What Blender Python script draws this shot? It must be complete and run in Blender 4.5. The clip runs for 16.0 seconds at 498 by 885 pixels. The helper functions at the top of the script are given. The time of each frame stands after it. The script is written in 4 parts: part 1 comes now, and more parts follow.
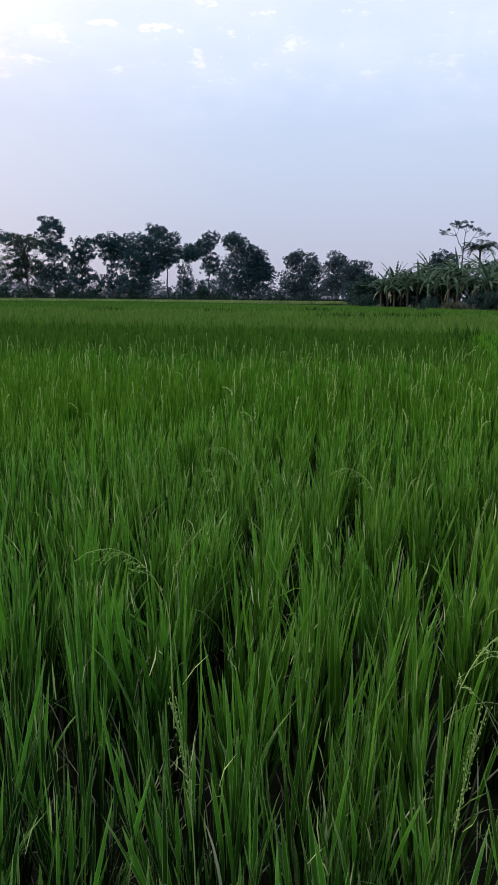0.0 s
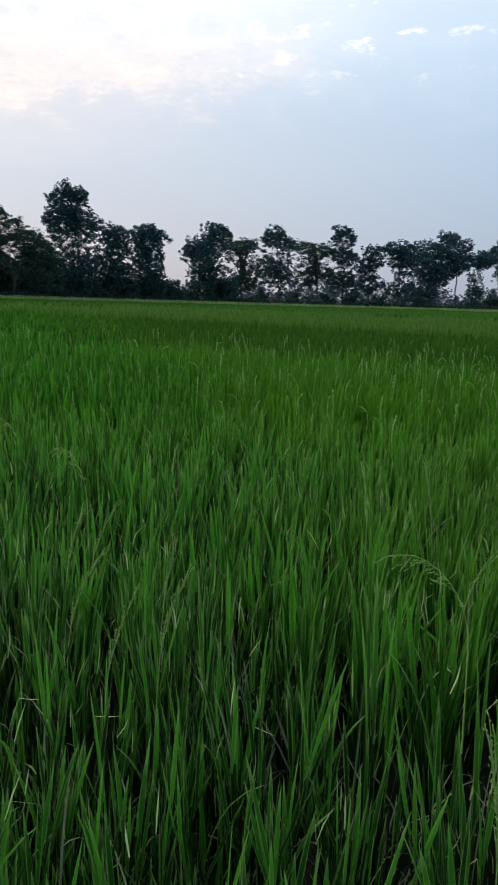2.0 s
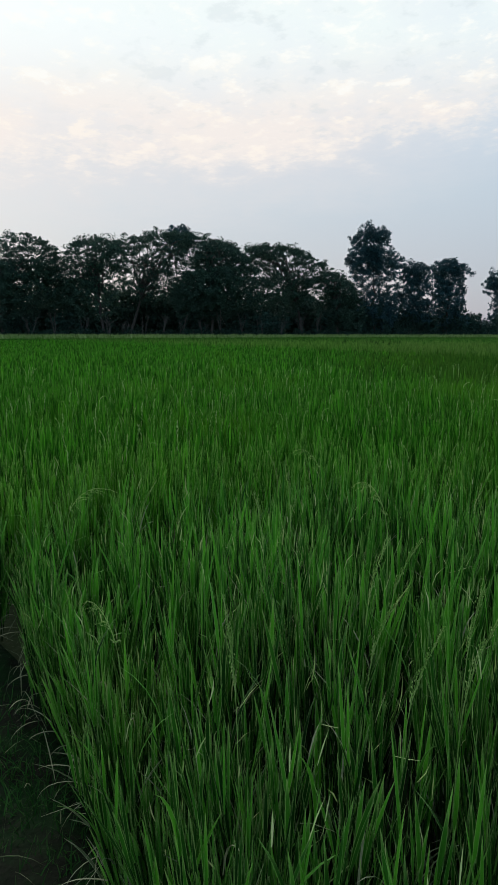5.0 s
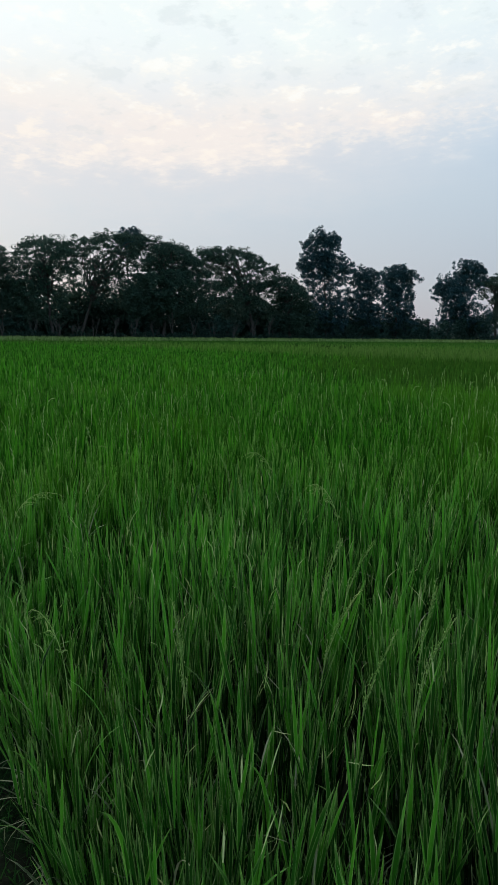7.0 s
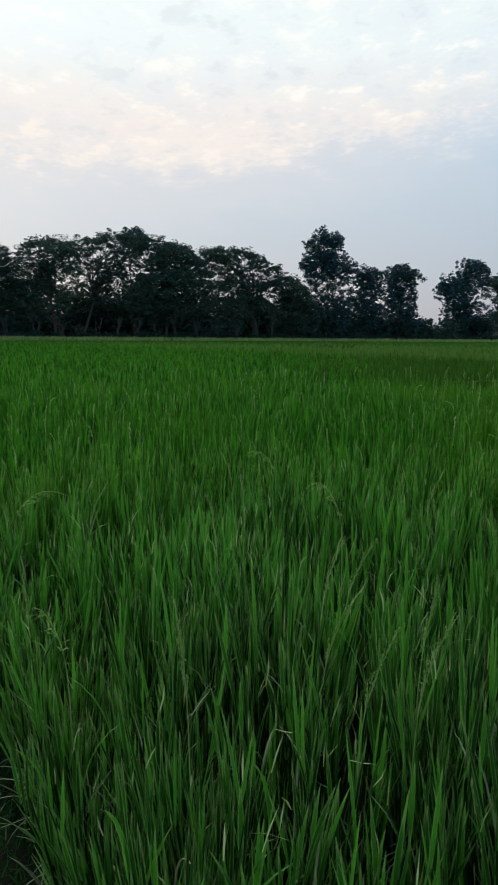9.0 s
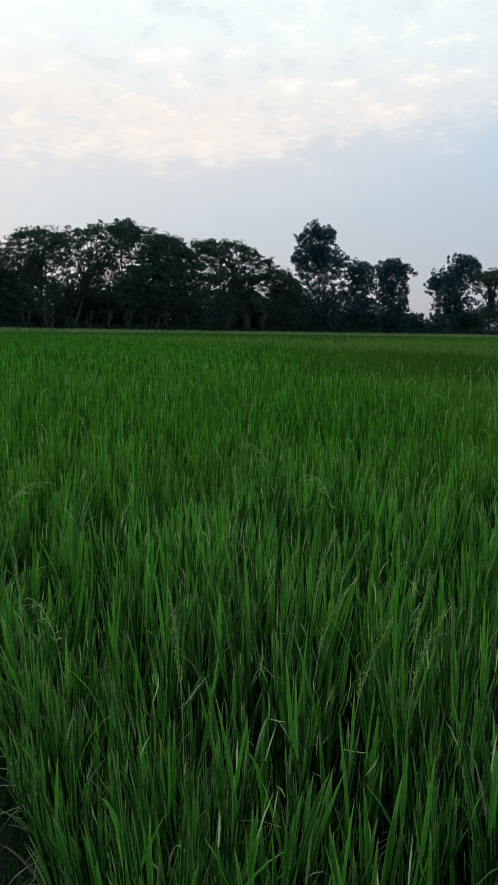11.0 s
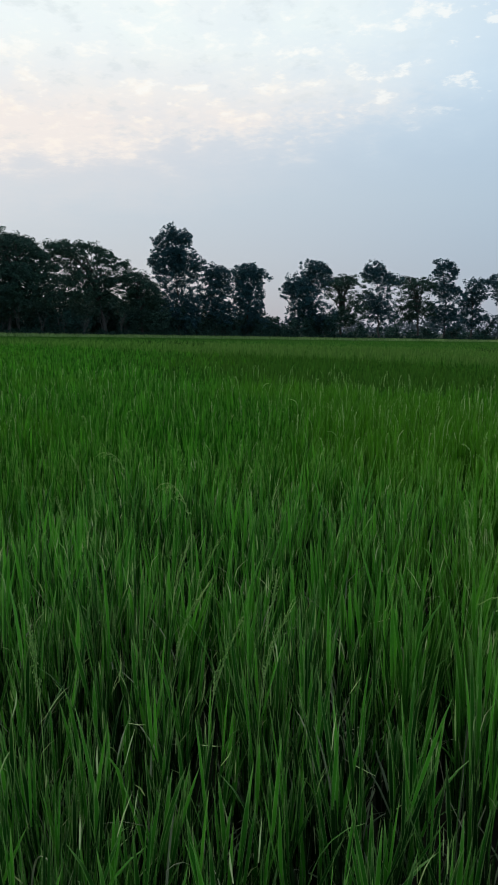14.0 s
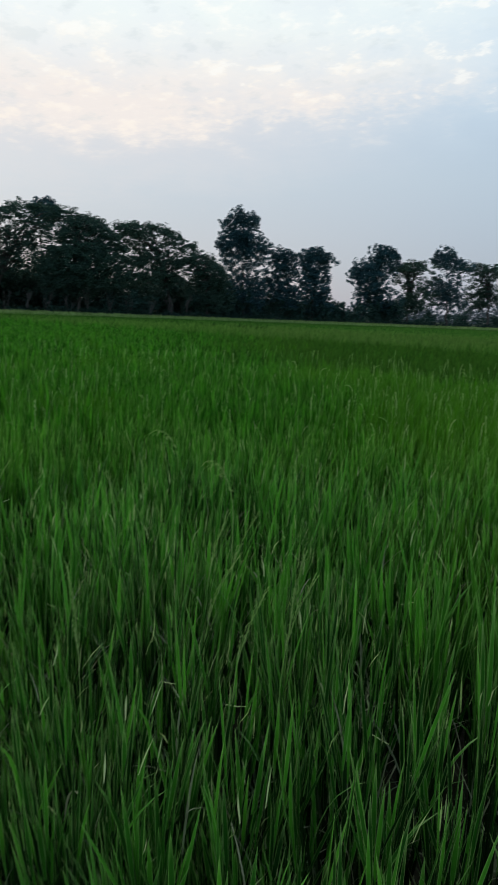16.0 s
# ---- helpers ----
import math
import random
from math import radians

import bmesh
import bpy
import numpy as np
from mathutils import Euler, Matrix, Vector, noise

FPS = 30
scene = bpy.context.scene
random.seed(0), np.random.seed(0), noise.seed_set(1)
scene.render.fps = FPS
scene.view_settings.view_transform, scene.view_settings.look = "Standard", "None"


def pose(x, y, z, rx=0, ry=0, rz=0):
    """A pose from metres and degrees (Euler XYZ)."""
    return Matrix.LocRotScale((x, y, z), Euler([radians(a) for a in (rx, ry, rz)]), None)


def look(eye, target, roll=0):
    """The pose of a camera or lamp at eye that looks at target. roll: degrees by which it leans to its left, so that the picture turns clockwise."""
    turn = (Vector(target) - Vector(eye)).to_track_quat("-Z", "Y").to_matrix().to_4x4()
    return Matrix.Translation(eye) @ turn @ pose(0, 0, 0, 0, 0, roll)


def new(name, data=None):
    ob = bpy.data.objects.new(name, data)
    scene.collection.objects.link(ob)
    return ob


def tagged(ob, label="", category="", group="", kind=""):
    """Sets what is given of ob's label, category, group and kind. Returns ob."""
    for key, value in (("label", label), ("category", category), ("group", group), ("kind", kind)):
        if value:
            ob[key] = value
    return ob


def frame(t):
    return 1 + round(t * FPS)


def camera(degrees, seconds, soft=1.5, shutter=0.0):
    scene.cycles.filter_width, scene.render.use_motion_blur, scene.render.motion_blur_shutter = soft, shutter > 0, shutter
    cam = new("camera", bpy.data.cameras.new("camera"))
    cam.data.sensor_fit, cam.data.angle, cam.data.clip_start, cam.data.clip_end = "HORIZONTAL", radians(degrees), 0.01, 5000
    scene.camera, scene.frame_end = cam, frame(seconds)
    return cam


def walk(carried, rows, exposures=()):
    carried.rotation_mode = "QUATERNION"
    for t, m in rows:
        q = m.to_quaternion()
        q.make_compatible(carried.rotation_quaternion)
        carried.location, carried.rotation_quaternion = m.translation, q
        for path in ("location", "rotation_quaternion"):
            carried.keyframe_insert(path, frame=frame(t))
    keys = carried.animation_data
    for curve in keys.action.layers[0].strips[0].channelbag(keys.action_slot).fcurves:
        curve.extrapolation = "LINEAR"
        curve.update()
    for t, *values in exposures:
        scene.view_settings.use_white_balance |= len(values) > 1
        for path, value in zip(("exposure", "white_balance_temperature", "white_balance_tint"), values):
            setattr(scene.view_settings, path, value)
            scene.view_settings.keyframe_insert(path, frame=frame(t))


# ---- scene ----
# ---------------------------------------------------------------- camera
cam = camera(38.0, 16.0, soft=1.4, shutter=0.6)
PATH = [
    (0, pose(0.003, 0.001, 1.552, 78.59, -1.05, 6.78)),
    (0.1, pose(0.003, 0.001, 1.552, 78.59, -1.05, 6.90)),
    (0.5, pose(-0.010, -0.005, 1.552, 79.13, -1.21, 10.53)),
    (1, pose(-0.036, -0.001, 1.543, 78.98, -0.99, 18.70)),
    (1.5, pose(-0.065, -0.012, 1.542, 78.60, -1.39, 25.35)),
    (2, pose(-0.092, -0.002, 1.534, 78.59, -2.00, 28.63)),
    (2.5, pose(-0.088, -0.027, 1.538, 79.33, -1.78, 32.18)),
    (3, pose(-0.086, -0.031, 1.544, 79.99, -0.81, 42.07)),
    (3.5, pose(-0.091, -0.033, 1.547, 79.99, -0.29, 50.41)),
    (3.7, pose(-0.096, -0.034, 1.545, 80.54, -0.35, 52.25)),
    (5.8, pose(-0.156, -0.035, 1.529, 81.23, -0.26, 50.52)),
    (6, pose(-0.169, -0.026, 1.523, 81.15, -0.34, 50.01)),
    (6.5, pose(-0.162, -0.012, 1.523, 80.83, 0.04, 48.10)),
    (7, pose(-0.140, -0.009, 1.529, 81.25, -0.64, 47.80)),
    (7.5, pose(-0.127, -0.013, 1.531, 81.70, -0.68, 50.04)),
    (8, pose(-0.132, -0.006, 1.527, 81.83, 0.11, 51.28)),
    (8.5, pose(-0.139, -0.009, 1.526, 81.48, -0.30, 50.57)),
    (9, pose(-0.141, -0.003, 1.522, 81.24, -0.57, 48.02)),
    (9.2, pose(-0.136, -0.010, 1.528, 81.18, -0.67, 47.52)),
    (11.3, pose(-0.145, -0.014, 1.516, 80.69, -1.09, 47.41)),
    (11.5, pose(-0.140, -0.012, 1.525, 80.90, -1.28, 47.68)),
    (12, pose(-0.138, -0.017, 1.524, 80.99, -0.93, 48.29)),
    (12.5, pose(-0.138, -0.021, 1.525, 80.98, -1.00, 47.68)),
    (13, pose(-0.133, -0.027, 1.529, 80.25, -2.00, 44.17)),
    (13.5, pose(-0.098, -0.041, 1.539, 80.42, -1.75, 38.34)),
    (14, pose(-0.074, -0.053, 1.552, 81.15, -1.12, 36.34)),
    (14.5, pose(-0.074, -0.039, 1.549, 80.79, -0.94, 34.93)),
    (15, pose(-0.060, -0.042, 1.549, 80.73, -0.51, 35.40)),
    (15.5, pose(-0.026, -0.058, 1.559, 80.47, -1.75, 37.69)),
    (16, pose(0.036, -0.082, 1.557, 79.75, -2.38, 41.44)),
]
walk(cam, PATH, exposures=[(0, 0.33, 6700, 22), (0.5, 0.2, 6650, 20), (1.0, 0.26, 6620, 19), (1.5, 0.10, 6680, 19), (2.0, 0.15, 6500, 11), (2.5, 0.07, 6400, 6), (3.0, -0.06, 6450, 7), (3.5, -0.05, 6400, 6),
                           (12.5, -0.04, 6400, 6), (13.4, -0.12, 6400, 6), (14.5, -0.04, 6400, 6), (16, -0.06, 6400, 6)])

# ---------------------------------------------------------------- sky and sun
SUN_AZ, SUN_EL = 78.0, 24.0          # degrees left of +y, above the horizon
sun_dir = Vector((-math.sin(radians(SUN_AZ)) * math.cos(radians(SUN_EL)),
                  math.cos(radians(SUN_AZ)) * math.cos(radians(SUN_EL)), math.sin(radians(SUN_EL))))


class Nodes:
    """Short hand for building a node tree."""
    def __init__(self, tree):
        self.tree = tree
        tree.nodes.clear()

    def add(self, kind):
        return self.tree.nodes.new(kind)

    def put(self, value, socket):
        if isinstance(value, bpy.types.NodeSocket):
            self.tree.links.new(value, socket)
        elif isinstance(value, (tuple, list)) and len(value) == 3 and socket.type == "RGBA":
            socket.default_value = (*value, 1)
        else:
            socket.default_value = value

    def math(self, op, a, b=0.0, c=0.0):
        n = self.add("ShaderNodeMath")
        n.operation = op
        for s, v in zip(n.inputs, (a, b, c)):
            self.put(v, s)
        return n.outputs[0]

    def vmath(self, op, a, b=(0, 0, 0)):
        n = self.add("ShaderNodeVectorMath")
        n.operation = op
        self.put(a, n.inputs[0]), self.put(b, n.inputs[1])
        return n.outputs["Value"] if op in ("DOT_PRODUCT", "LENGTH") else n.outputs[0]

    def smooth(self, v, lo, hi, a=0.0, b=1.0):
        n = self.add("ShaderNodeMapRange")
        n.interpolation_type = "SMOOTHSTEP"
        for s, x in zip(n.inputs, (v, lo, hi, a, b)):
            self.put(x, s)
        return n.outputs[0]

    def mix(self, f, a, b, mode="MIX"):
        n = self.add("ShaderNodeMixRGB")
        n.blend_type = mode
        for s, x in zip(n.inputs, (f, a, b)):
            self.put(x, s)
        return n.outputs[0]

    def noise(self, vec, scale, detail=3.0, rough=0.55):
        n = self.add("ShaderNodeTexNoise")
        if vec is not None:
            self.put(vec, n.inputs["Vector"])
        n.inputs["Scale"].default_value, n.inputs["Detail"].default_value, n.inputs["Roughness"].default_value = scale, detail, rough
        return n.outputs["Fac"]

    def ramp(self, f, stops):
        n = self.add("ShaderNodeValToRGB")
        e = n.color_ramp.elements
        while len(e) < len(stops):
            e.new(0.5)
        for el, (pos, col) in zip(e, stops):
            el.position, el.color = pos, (*col, 1)
        self.put(f, n.inputs[0])
        return n.outputs[0]


def build_sky():
    world = bpy.data.worlds.new("sky")
    scene.world = world
    world.use_nodes = True
    k = Nodes(world.node_tree)
    way = k.add("ShaderNodeTexCoord").outputs["Generated"]
    sep = k.add("ShaderNodeSeparateXYZ")
    k.put(way, sep.inputs[0])
    up = sep.outputs["Z"]
    tex = k.add("ShaderNodeTexSky")
    tex.sky_type, tex.sun_disc = "NISHITA", False
    tex.sun_elevation, tex.sun_rotation = radians(SUN_EL), radians(-SUN_AZ)
    tex.dust_density, tex.air_density = 0.8, 1.2
    nishita = tex.outputs[0]
    clear = k.mix(1.0, nishita, (0.10, 0.10, 0.10), "MULTIPLY")
    haze = k.ramp(up, [(0.0, (0.42, 0.44, 0.54)), (0.08, (0.485, 0.53, 0.63)), (0.17, (0.56, 0.64, 0.735)),
                       (0.30, (0.61, 0.74, 0.88)), (0.55, (0.54, 0.68, 0.86)), (1.0, (0.40, 0.56, 0.80))])
    col = k.mix(0.85, clear, haze)
    away = k.smooth(k.vmath("DOT_PRODUCT", way, tuple(sun_dir)), 0.85, 0.29)
    col = k.mix(away, k.mix(1.0, col, (1.04, 0.99, 0.975), "MULTIPLY"), k.mix(1.0, col, (0.790, 0.868, 0.942), "MULTIPLY"))
    # brightness round the veiled sun
    near = k.math("MAXIMUM", k.vmath("DOT_PRODUCT", way, tuple(sun_dir)), 0.0)
    glow = k.math("POWER", near, 4.0)
    lift = k.smooth(up, 0.22, 0.40)
    col = k.mix(k.math("MULTIPLY", glow, lift), col, (0.60, 0.56, 0.45), "ADD")
    # broken cloud sheet, seen at a slant
    depth = k.math("ADD", up, 0.16)
    comb = k.add("ShaderNodeCombineXYZ")
    k.put(k.math("DIVIDE", sep.outputs["X"], depth), comb.inputs[0])
    k.put(k.math("DIVIDE", sep.outputs["Y"], depth), comb.inputs[1])
    sheet = k.noise(comb.outputs[0], 2.2, 6.0, 0.62)
    puffs = k.noise(comb.outputs[0], 9.0, 5.0, 0.6)
    wob = k.math("MULTIPLY_ADD", k.math("ADD", sheet, k.math("MULTIPLY", puffs, 0.5)), 0.10, up)
    slope = k.math("MULTIPLY_ADD", k.math("SUBTRACT", near, 0.936), 0.21, wob)
    base = k.smooth(slope, 0.243, 0.312)                      # under side of the sheet
    side = k.smooth(near, 0.56, 0.80)                       # the sheet thins out away from the sun
    warm = k.math("MULTIPLY", k.smooth(slope, 0.17, 0.275), k.smooth(near, 0.62, 0.88))                # rosy haze under the sheet
    col = k.mix(k.math("MULTIPLY", warm, 0.45), col, (0.83, 0.75, 0.745))
    body = k.smooth(sheet, 0.40, 0.58)
    veil = k.math("MULTIPLY", k.smooth(wob, 0.26, 0.42), k.math("MULTIPLY_ADD", body, 0.06, 0.26))      # thin white veil over the blue
    col = k.mix(veil, col, (0.85, 0.94, 0.99))
    high = k.smooth(up, 0.25, 0.36)                         # whiter, higher up
    tone = k.mix(high, (0.96, 0.85, 0.80), (0.90, 0.95, 0.945))
    cover = k.math("MULTIPLY", k.math("MULTIPLY", base, side), k.math("MULTIPLY_ADD", body, 0.50, 0.45))
    col = k.mix(k.math("MULTIPLY", cover, 0.85), col, tone)
    lit = k.math("MULTIPLY", k.smooth(puffs, 0.52, 0.66), k.math("MULTIPLY", base, side))
    col = k.mix(k.math("MULTIPLY", lit, 0.85), col, k.mix(high, (1.0, 0.895, 0.82), (1.0, 0.99, 0.96)))
    grey = k.math("MULTIPLY", k.smooth(puffs, 0.46, 0.34), k.math("MULTIPLY", base, k.math("MULTIPLY", side, k.smooth(near, 0.99, 0.93))))
    col = k.mix(k.math("MULTIPLY", grey, 0.30), col, (0.62, 0.68, 0.72))
    flecks = k.noise(comb.outputs[0], 26.0, 4.0, 0.62)
    crisp = k.math("MULTIPLY", k.smooth(flecks, 0.53, 0.64), k.math("MULTIPLY", k.math("MULTIPLY", base, side), k.smooth(sheet, 0.36, 0.56, 0.25, 1.0)))
    col = k.mix(k.math("MULTIPLY", crisp, 0.22), col, k.mix(high, (1.0, 0.91, 0.86), (1.0, 0.99, 0.97)))
    rim = k.math("MULTIPLY", k.math("MULTIPLY", k.smooth(slope, 0.262, 0.280), k.smooth(slope, 0.318, 0.290)), k.math("MULTIPLY", side, k.smooth(flecks, 0.40, 0.60)))
    col = k.mix(k.math("MULTIPLY", rim, 0.30), col, (1.0, 0.89, 0.82))                 # lit lower edge of the sheet
    small = k.math("MULTIPLY", k.smooth(k.math("MULTIPLY_ADD", k.math("SUBTRACT", flecks, 0.5), 0.45, puffs), 0.58, 0.69), k.smooth(wob, 0.31, 0.40))
    col = k.mix(k.math("MULTIPLY", small, k.smooth(near, 0.30, 0.62, 0.22, 0.65)), col, (1.0, 0.98, 0.96))
    bg = k.add("ShaderNodeBackground")
    k.put(col, bg.inputs[0])
    bg.inputs[1].default_value = 1.05
    out = k.add("ShaderNodeOutputWorld")
    k.put(bg.outputs[0], out.inputs[0])


build_sky()
sun = new("sun", bpy.data.lights.new("sun", "SUN"))
sun.data.energy, sun.data.angle, sun.data.color = 1.8, radians(18), (1.0, 0.93, 0.82)
sun.matrix_world = look(sun_dir * 50, (0, 0, 0))


# ---------------------------------------------------------------- materials
def material(name, shade):
    """A material; shade(k) returns colour, roughness, translucency, bump height (or None), specular."""
    m = bpy.data.materials.new(name)
    m.use_nodes = True
    k = Nodes(m.node_tree)
    colour, rough, trans, height, spec = shade(k)
    p = k.add("ShaderNodeBsdfPrincipled")
    k.put(colour, p.inputs["Base Color"]), k.put(rough, p.inputs["Roughness"])
    k.put(spec, p.inputs["Specular IOR Level"])
    if height is not None:
        b = k.add("ShaderNodeBump")
        b.inputs["Strength"].default_value, b.inputs["Distance"].default_value = 0.6, 0.03
        k.put(height, b.inputs["Height"])
        k.put(b.outputs[0], p.inputs["Normal"])
    last = p.outputs[0]
    if trans:
        t = k.add("ShaderNodeBsdfTranslucent")
        k.put(colour, t.inputs[0])
        mx = k.add("ShaderNodeMixShader")
        mx.inputs[0].default_value = trans
        k.put(last, mx.inputs[1]), k.put(t.outputs[0], mx.inputs[2])
        last = mx.outputs[0]
    out = k.add("ShaderNodeOutputMaterial")
    k.put(last, out.inputs[0])
    return m


def place(k):
    return k.add("ShaderNodeNewGeometry").outputs["Position"]


def island(k):
    return k.add("ShaderNodeNewGeometry").outputs["Random Per Island"]


def own(k):
    return k.add("ShaderNodeObjectInfo").outputs["Random"]


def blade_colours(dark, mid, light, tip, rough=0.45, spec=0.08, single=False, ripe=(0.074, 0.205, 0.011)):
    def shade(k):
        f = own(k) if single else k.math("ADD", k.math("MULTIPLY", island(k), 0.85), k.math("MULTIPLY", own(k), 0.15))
        # tone differs by leaf; the wide dark share puts shade between leaves into it
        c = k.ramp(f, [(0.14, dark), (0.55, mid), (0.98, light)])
        broad = k.noise(place(k), 0.45, 3.0)
        sep = k.add("ShaderNodeSeparateXYZ")
        k.put(place(k), sep.inputs[0])
        older = k.smooth(k.math("ADD", sep.outputs["X"], sep.outputs["Y"]), 0.0, 3.6, -0.08, 0.15)
        c = k.mix(k.smooth(k.math("ADD", broad, older), 0.44, 0.72, 0.0, 0.62), c, ripe)      # patches that ripen sooner
        way = k.add("ShaderNodeAttribute")
        way.attribute_name = "along"
        c = k.mix(k.smooth(way.outputs["Fac"], 0.70, 1.0, 0.0, 0.45), c, tip)      # yellowing tips, with their glint put into the colour
        rim = k.add("ShaderNodeAttribute")
        rim.attribute_name = "edge"
        c = k.mix(k.smooth(rim.outputs["Fac"], 0.72, 0.94, 0.0, 0.60), c, tip)     # pale leaf margins, edge highlights put into the colour
        fine = k.noise(place(k), 60.0, 2.0)
        c = k.mix(k.math("MULTIPLY", fine, 0.28), c, dark)
        return c, rough, 0.32, None, spec
    return shade


RICE = (0.006, 0.032, 0.0044), (0.025, 0.121, 0.0112), (0.082, 0.325, 0.0245), (0.23, 0.48, 0.105)
rice_leaf = material("rice_leaf", blade_colours(*RICE, 0.45, 0.08))
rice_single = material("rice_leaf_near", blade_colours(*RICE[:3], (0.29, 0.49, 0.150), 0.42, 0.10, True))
rice_old = material("rice_leaf_old", blade_colours((0.060, 0.098, 0.044), (0.105, 0.160, 0.070), (0.17, 0.22, 0.11), (0.38, 0.40, 0.27), 0.6, 0.15, True, (0.12, 0.13, 0.05)))
# drier edge leaves, lightened: open-sky light is put into the colour
rice_edge_lit = material("rice_leaf_edge_lit", blade_colours((0.024, 0.096, 0.013), (0.070, 0.255, 0.029), (0.145, 0.43, 0.056), (0.32, 0.47, 0.16), 0.6, 0.02))
rice_far = material("rice_leaf_crop", blade_colours((0.016, 0.080, 0.0062), (0.029, 0.141, 0.0092), (0.083, 0.317, 0.020), (0.26, 0.50, 0.10), 0.6, 0.02))
rice_young = material("rice_leaf_dark", blade_colours((0.018, 0.066, 0.008), (0.044, 0.146, 0.016), (0.076, 0.212, 0.026), (0.13, 0.23, 0.04), 0.85, 0.0, False, (0.045, 0.115, 0.014)))
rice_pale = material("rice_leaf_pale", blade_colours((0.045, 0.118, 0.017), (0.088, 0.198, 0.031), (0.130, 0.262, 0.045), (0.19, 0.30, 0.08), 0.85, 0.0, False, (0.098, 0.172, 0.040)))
# dull green sheaths, darkened so the crop's inner shade sits in their colour
rice_stem_shaded = material("rice_stem_shaded", lambda k: (k.ramp(island(k), [(0, (0.006, 0.018, 0.004)), (0.7, (0.012, 0.034, 0.007)), (1, (0.030, 0.045, 0.016))]), 0.8, 0.0, None, 0.05))
rice_dry = material("rice_leaf_dry", lambda k: (k.ramp(island(k), [(0, (0.060, 0.080, 0.042)), (0.5, (0.14, 0.165, 0.088)), (1, (0.33, 0.34, 0.21))]), 0.8, 0.2, None, 0.05))
rice_bleached = material("rice_leaf_bleached", lambda k: (k.mix(k.noise(place(k), 30.0, 3.0), k.ramp(own(k), [(0, (0.14, 0.16, 0.09)), (0.5, (0.28, 0.30, 0.19)), (1, (0.50, 0.49, 0.34))]), (0.20, 0.21, 0.12)), 0.8, 0.15, None, 0.05))
rice_tip = material("rice_leaf_tip", lambda k: (k.ramp(island(k), [(0, (0.16, 0.30, 0.06)), (0.5, (0.27, 0.39, 0.12)), (1, (0.44, 0.52, 0.24))]), 0.8, 0.2, None, 0.03))
rice_grain = material("rice_grain", lambda k: (k.ramp(island(k), [(0, (0.16, 0.32, 0.065)), (0.5, (0.26, 0.42, 0.11)), (1, (0.42, 0.54, 0.21))]), 0.7, 0.25, None, 0.04))


def soil_shade(k):
    p = place(k)
    c = k.ramp(k.noise(p, 1.7, 6.0), [(0.3, (0.010, 0.009, 0.006)), (0.55, (0.019, 0.016, 0.010)), (0.75, (0.034, 0.029, 0.018))])
    c = k.mix(k.smooth(k.noise(p, 0.06, 3.0), 0.40, 0.60, 0.0, 0.55), c, (0.06, 0.10, 0.03))
    return c, 0.85, 0.0, k.noise(p, 14.0, 6.0), 0.1


soil = material("soil", soil_shade)
bund_soil = material("bund_soil", lambda k: (k.mix(k.smooth(k.noise(place(k), 5.0, 5.0), 0.42, 0.6), (0.008, 0.010, 0.006), (0.007, 0.020, 0.006)), 0.95, 0.0, k.noise(place(k), 22.0, 6.0), 0.05))
short_grass = material("short_grass", blade_colours((0.008, 0.032, 0.008), (0.018, 0.068, 0.015), (0.040, 0.120, 0.027), (0.13, 0.19, 0.07), 0.8, 0.01, False, (0.024, 0.068, 0.015)))
weed_leaf = material("weed_leaf", blade_colours((0.013, 0.042, 0.008), (0.026, 0.080, 0.013), (0.044, 0.12, 0.019), (0.06, 0.13, 0.03), 0.85, 0.0, False, (0.02, 0.06, 0.01)))
verge = material("verge_grass", lambda k: (k.ramp(island(k), [(0, (0.17, 0.27, 0.08)), (1, (0.32, 0.42, 0.16))]), 0.9, 0.2, None, 0.0))
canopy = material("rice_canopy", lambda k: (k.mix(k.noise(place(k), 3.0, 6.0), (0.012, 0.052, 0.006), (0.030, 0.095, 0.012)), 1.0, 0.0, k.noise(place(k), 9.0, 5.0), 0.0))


def foliage(a, b, c):
    def shade(k):
        col = k.ramp(island(k), [(0.0, a), (0.55, b), (1.0, c)])
        col = k.mix(k.smooth(k.noise(place(k), 0.5, 2.0), 0.4, 0.65, 0.0, 0.35), col, c)
        col = k.mix(k.math("MULTIPLY", own(k), 0.25), col, a)
        return col, 0.65, 0.25, None, 0.1
    return shade


leaf_rain = material("rain_tree_leaf", foliage((0.018, 0.040, 0.034), (0.032, 0.068, 0.054), (0.064, 0.124, 0.088)))
# bluish tint is distance haze mixed into the leaf colour
leaf_road_hazed = material("roadside_leaf_hazed", foliage((0.020, 0.054, 0.065), (0.030, 0.077, 0.095), (0.046, 0.112, 0.130)))
# paler, greyer leaf for the farthest trees: haze painted as colour
leaf_hazed = material("hazed_leaf", foliage((0.034, 0.066, 0.076), (0.050, 0.092, 0.106), (0.070, 0.120, 0.135)))
leaf_bush = material("bush_leaf", foliage((0.014, 0.038, 0.032), (0.024, 0.060, 0.051), (0.040, 0.089, 0.073)))
# bush leaf made darker, with the shade under the trees in its colour
leaf_weed_shaded = material("shaded_weed_leaf", foliage((0.008, 0.024, 0.019), (0.014, 0.038, 0.030), (0.024, 0.058, 0.043)))
leaf_grey = material("grey_bush_leaf", foliage((0.07, 0.08, 0.06), (0.10, 0.11, 0.08), (0.14, 0.14, 0.10)))
leaf_banana = material("banana_leaf", foliage((0.024, 0.054, 0.036), (0.046, 0.098, 0.060), (0.095, 0.175, 0.100)))
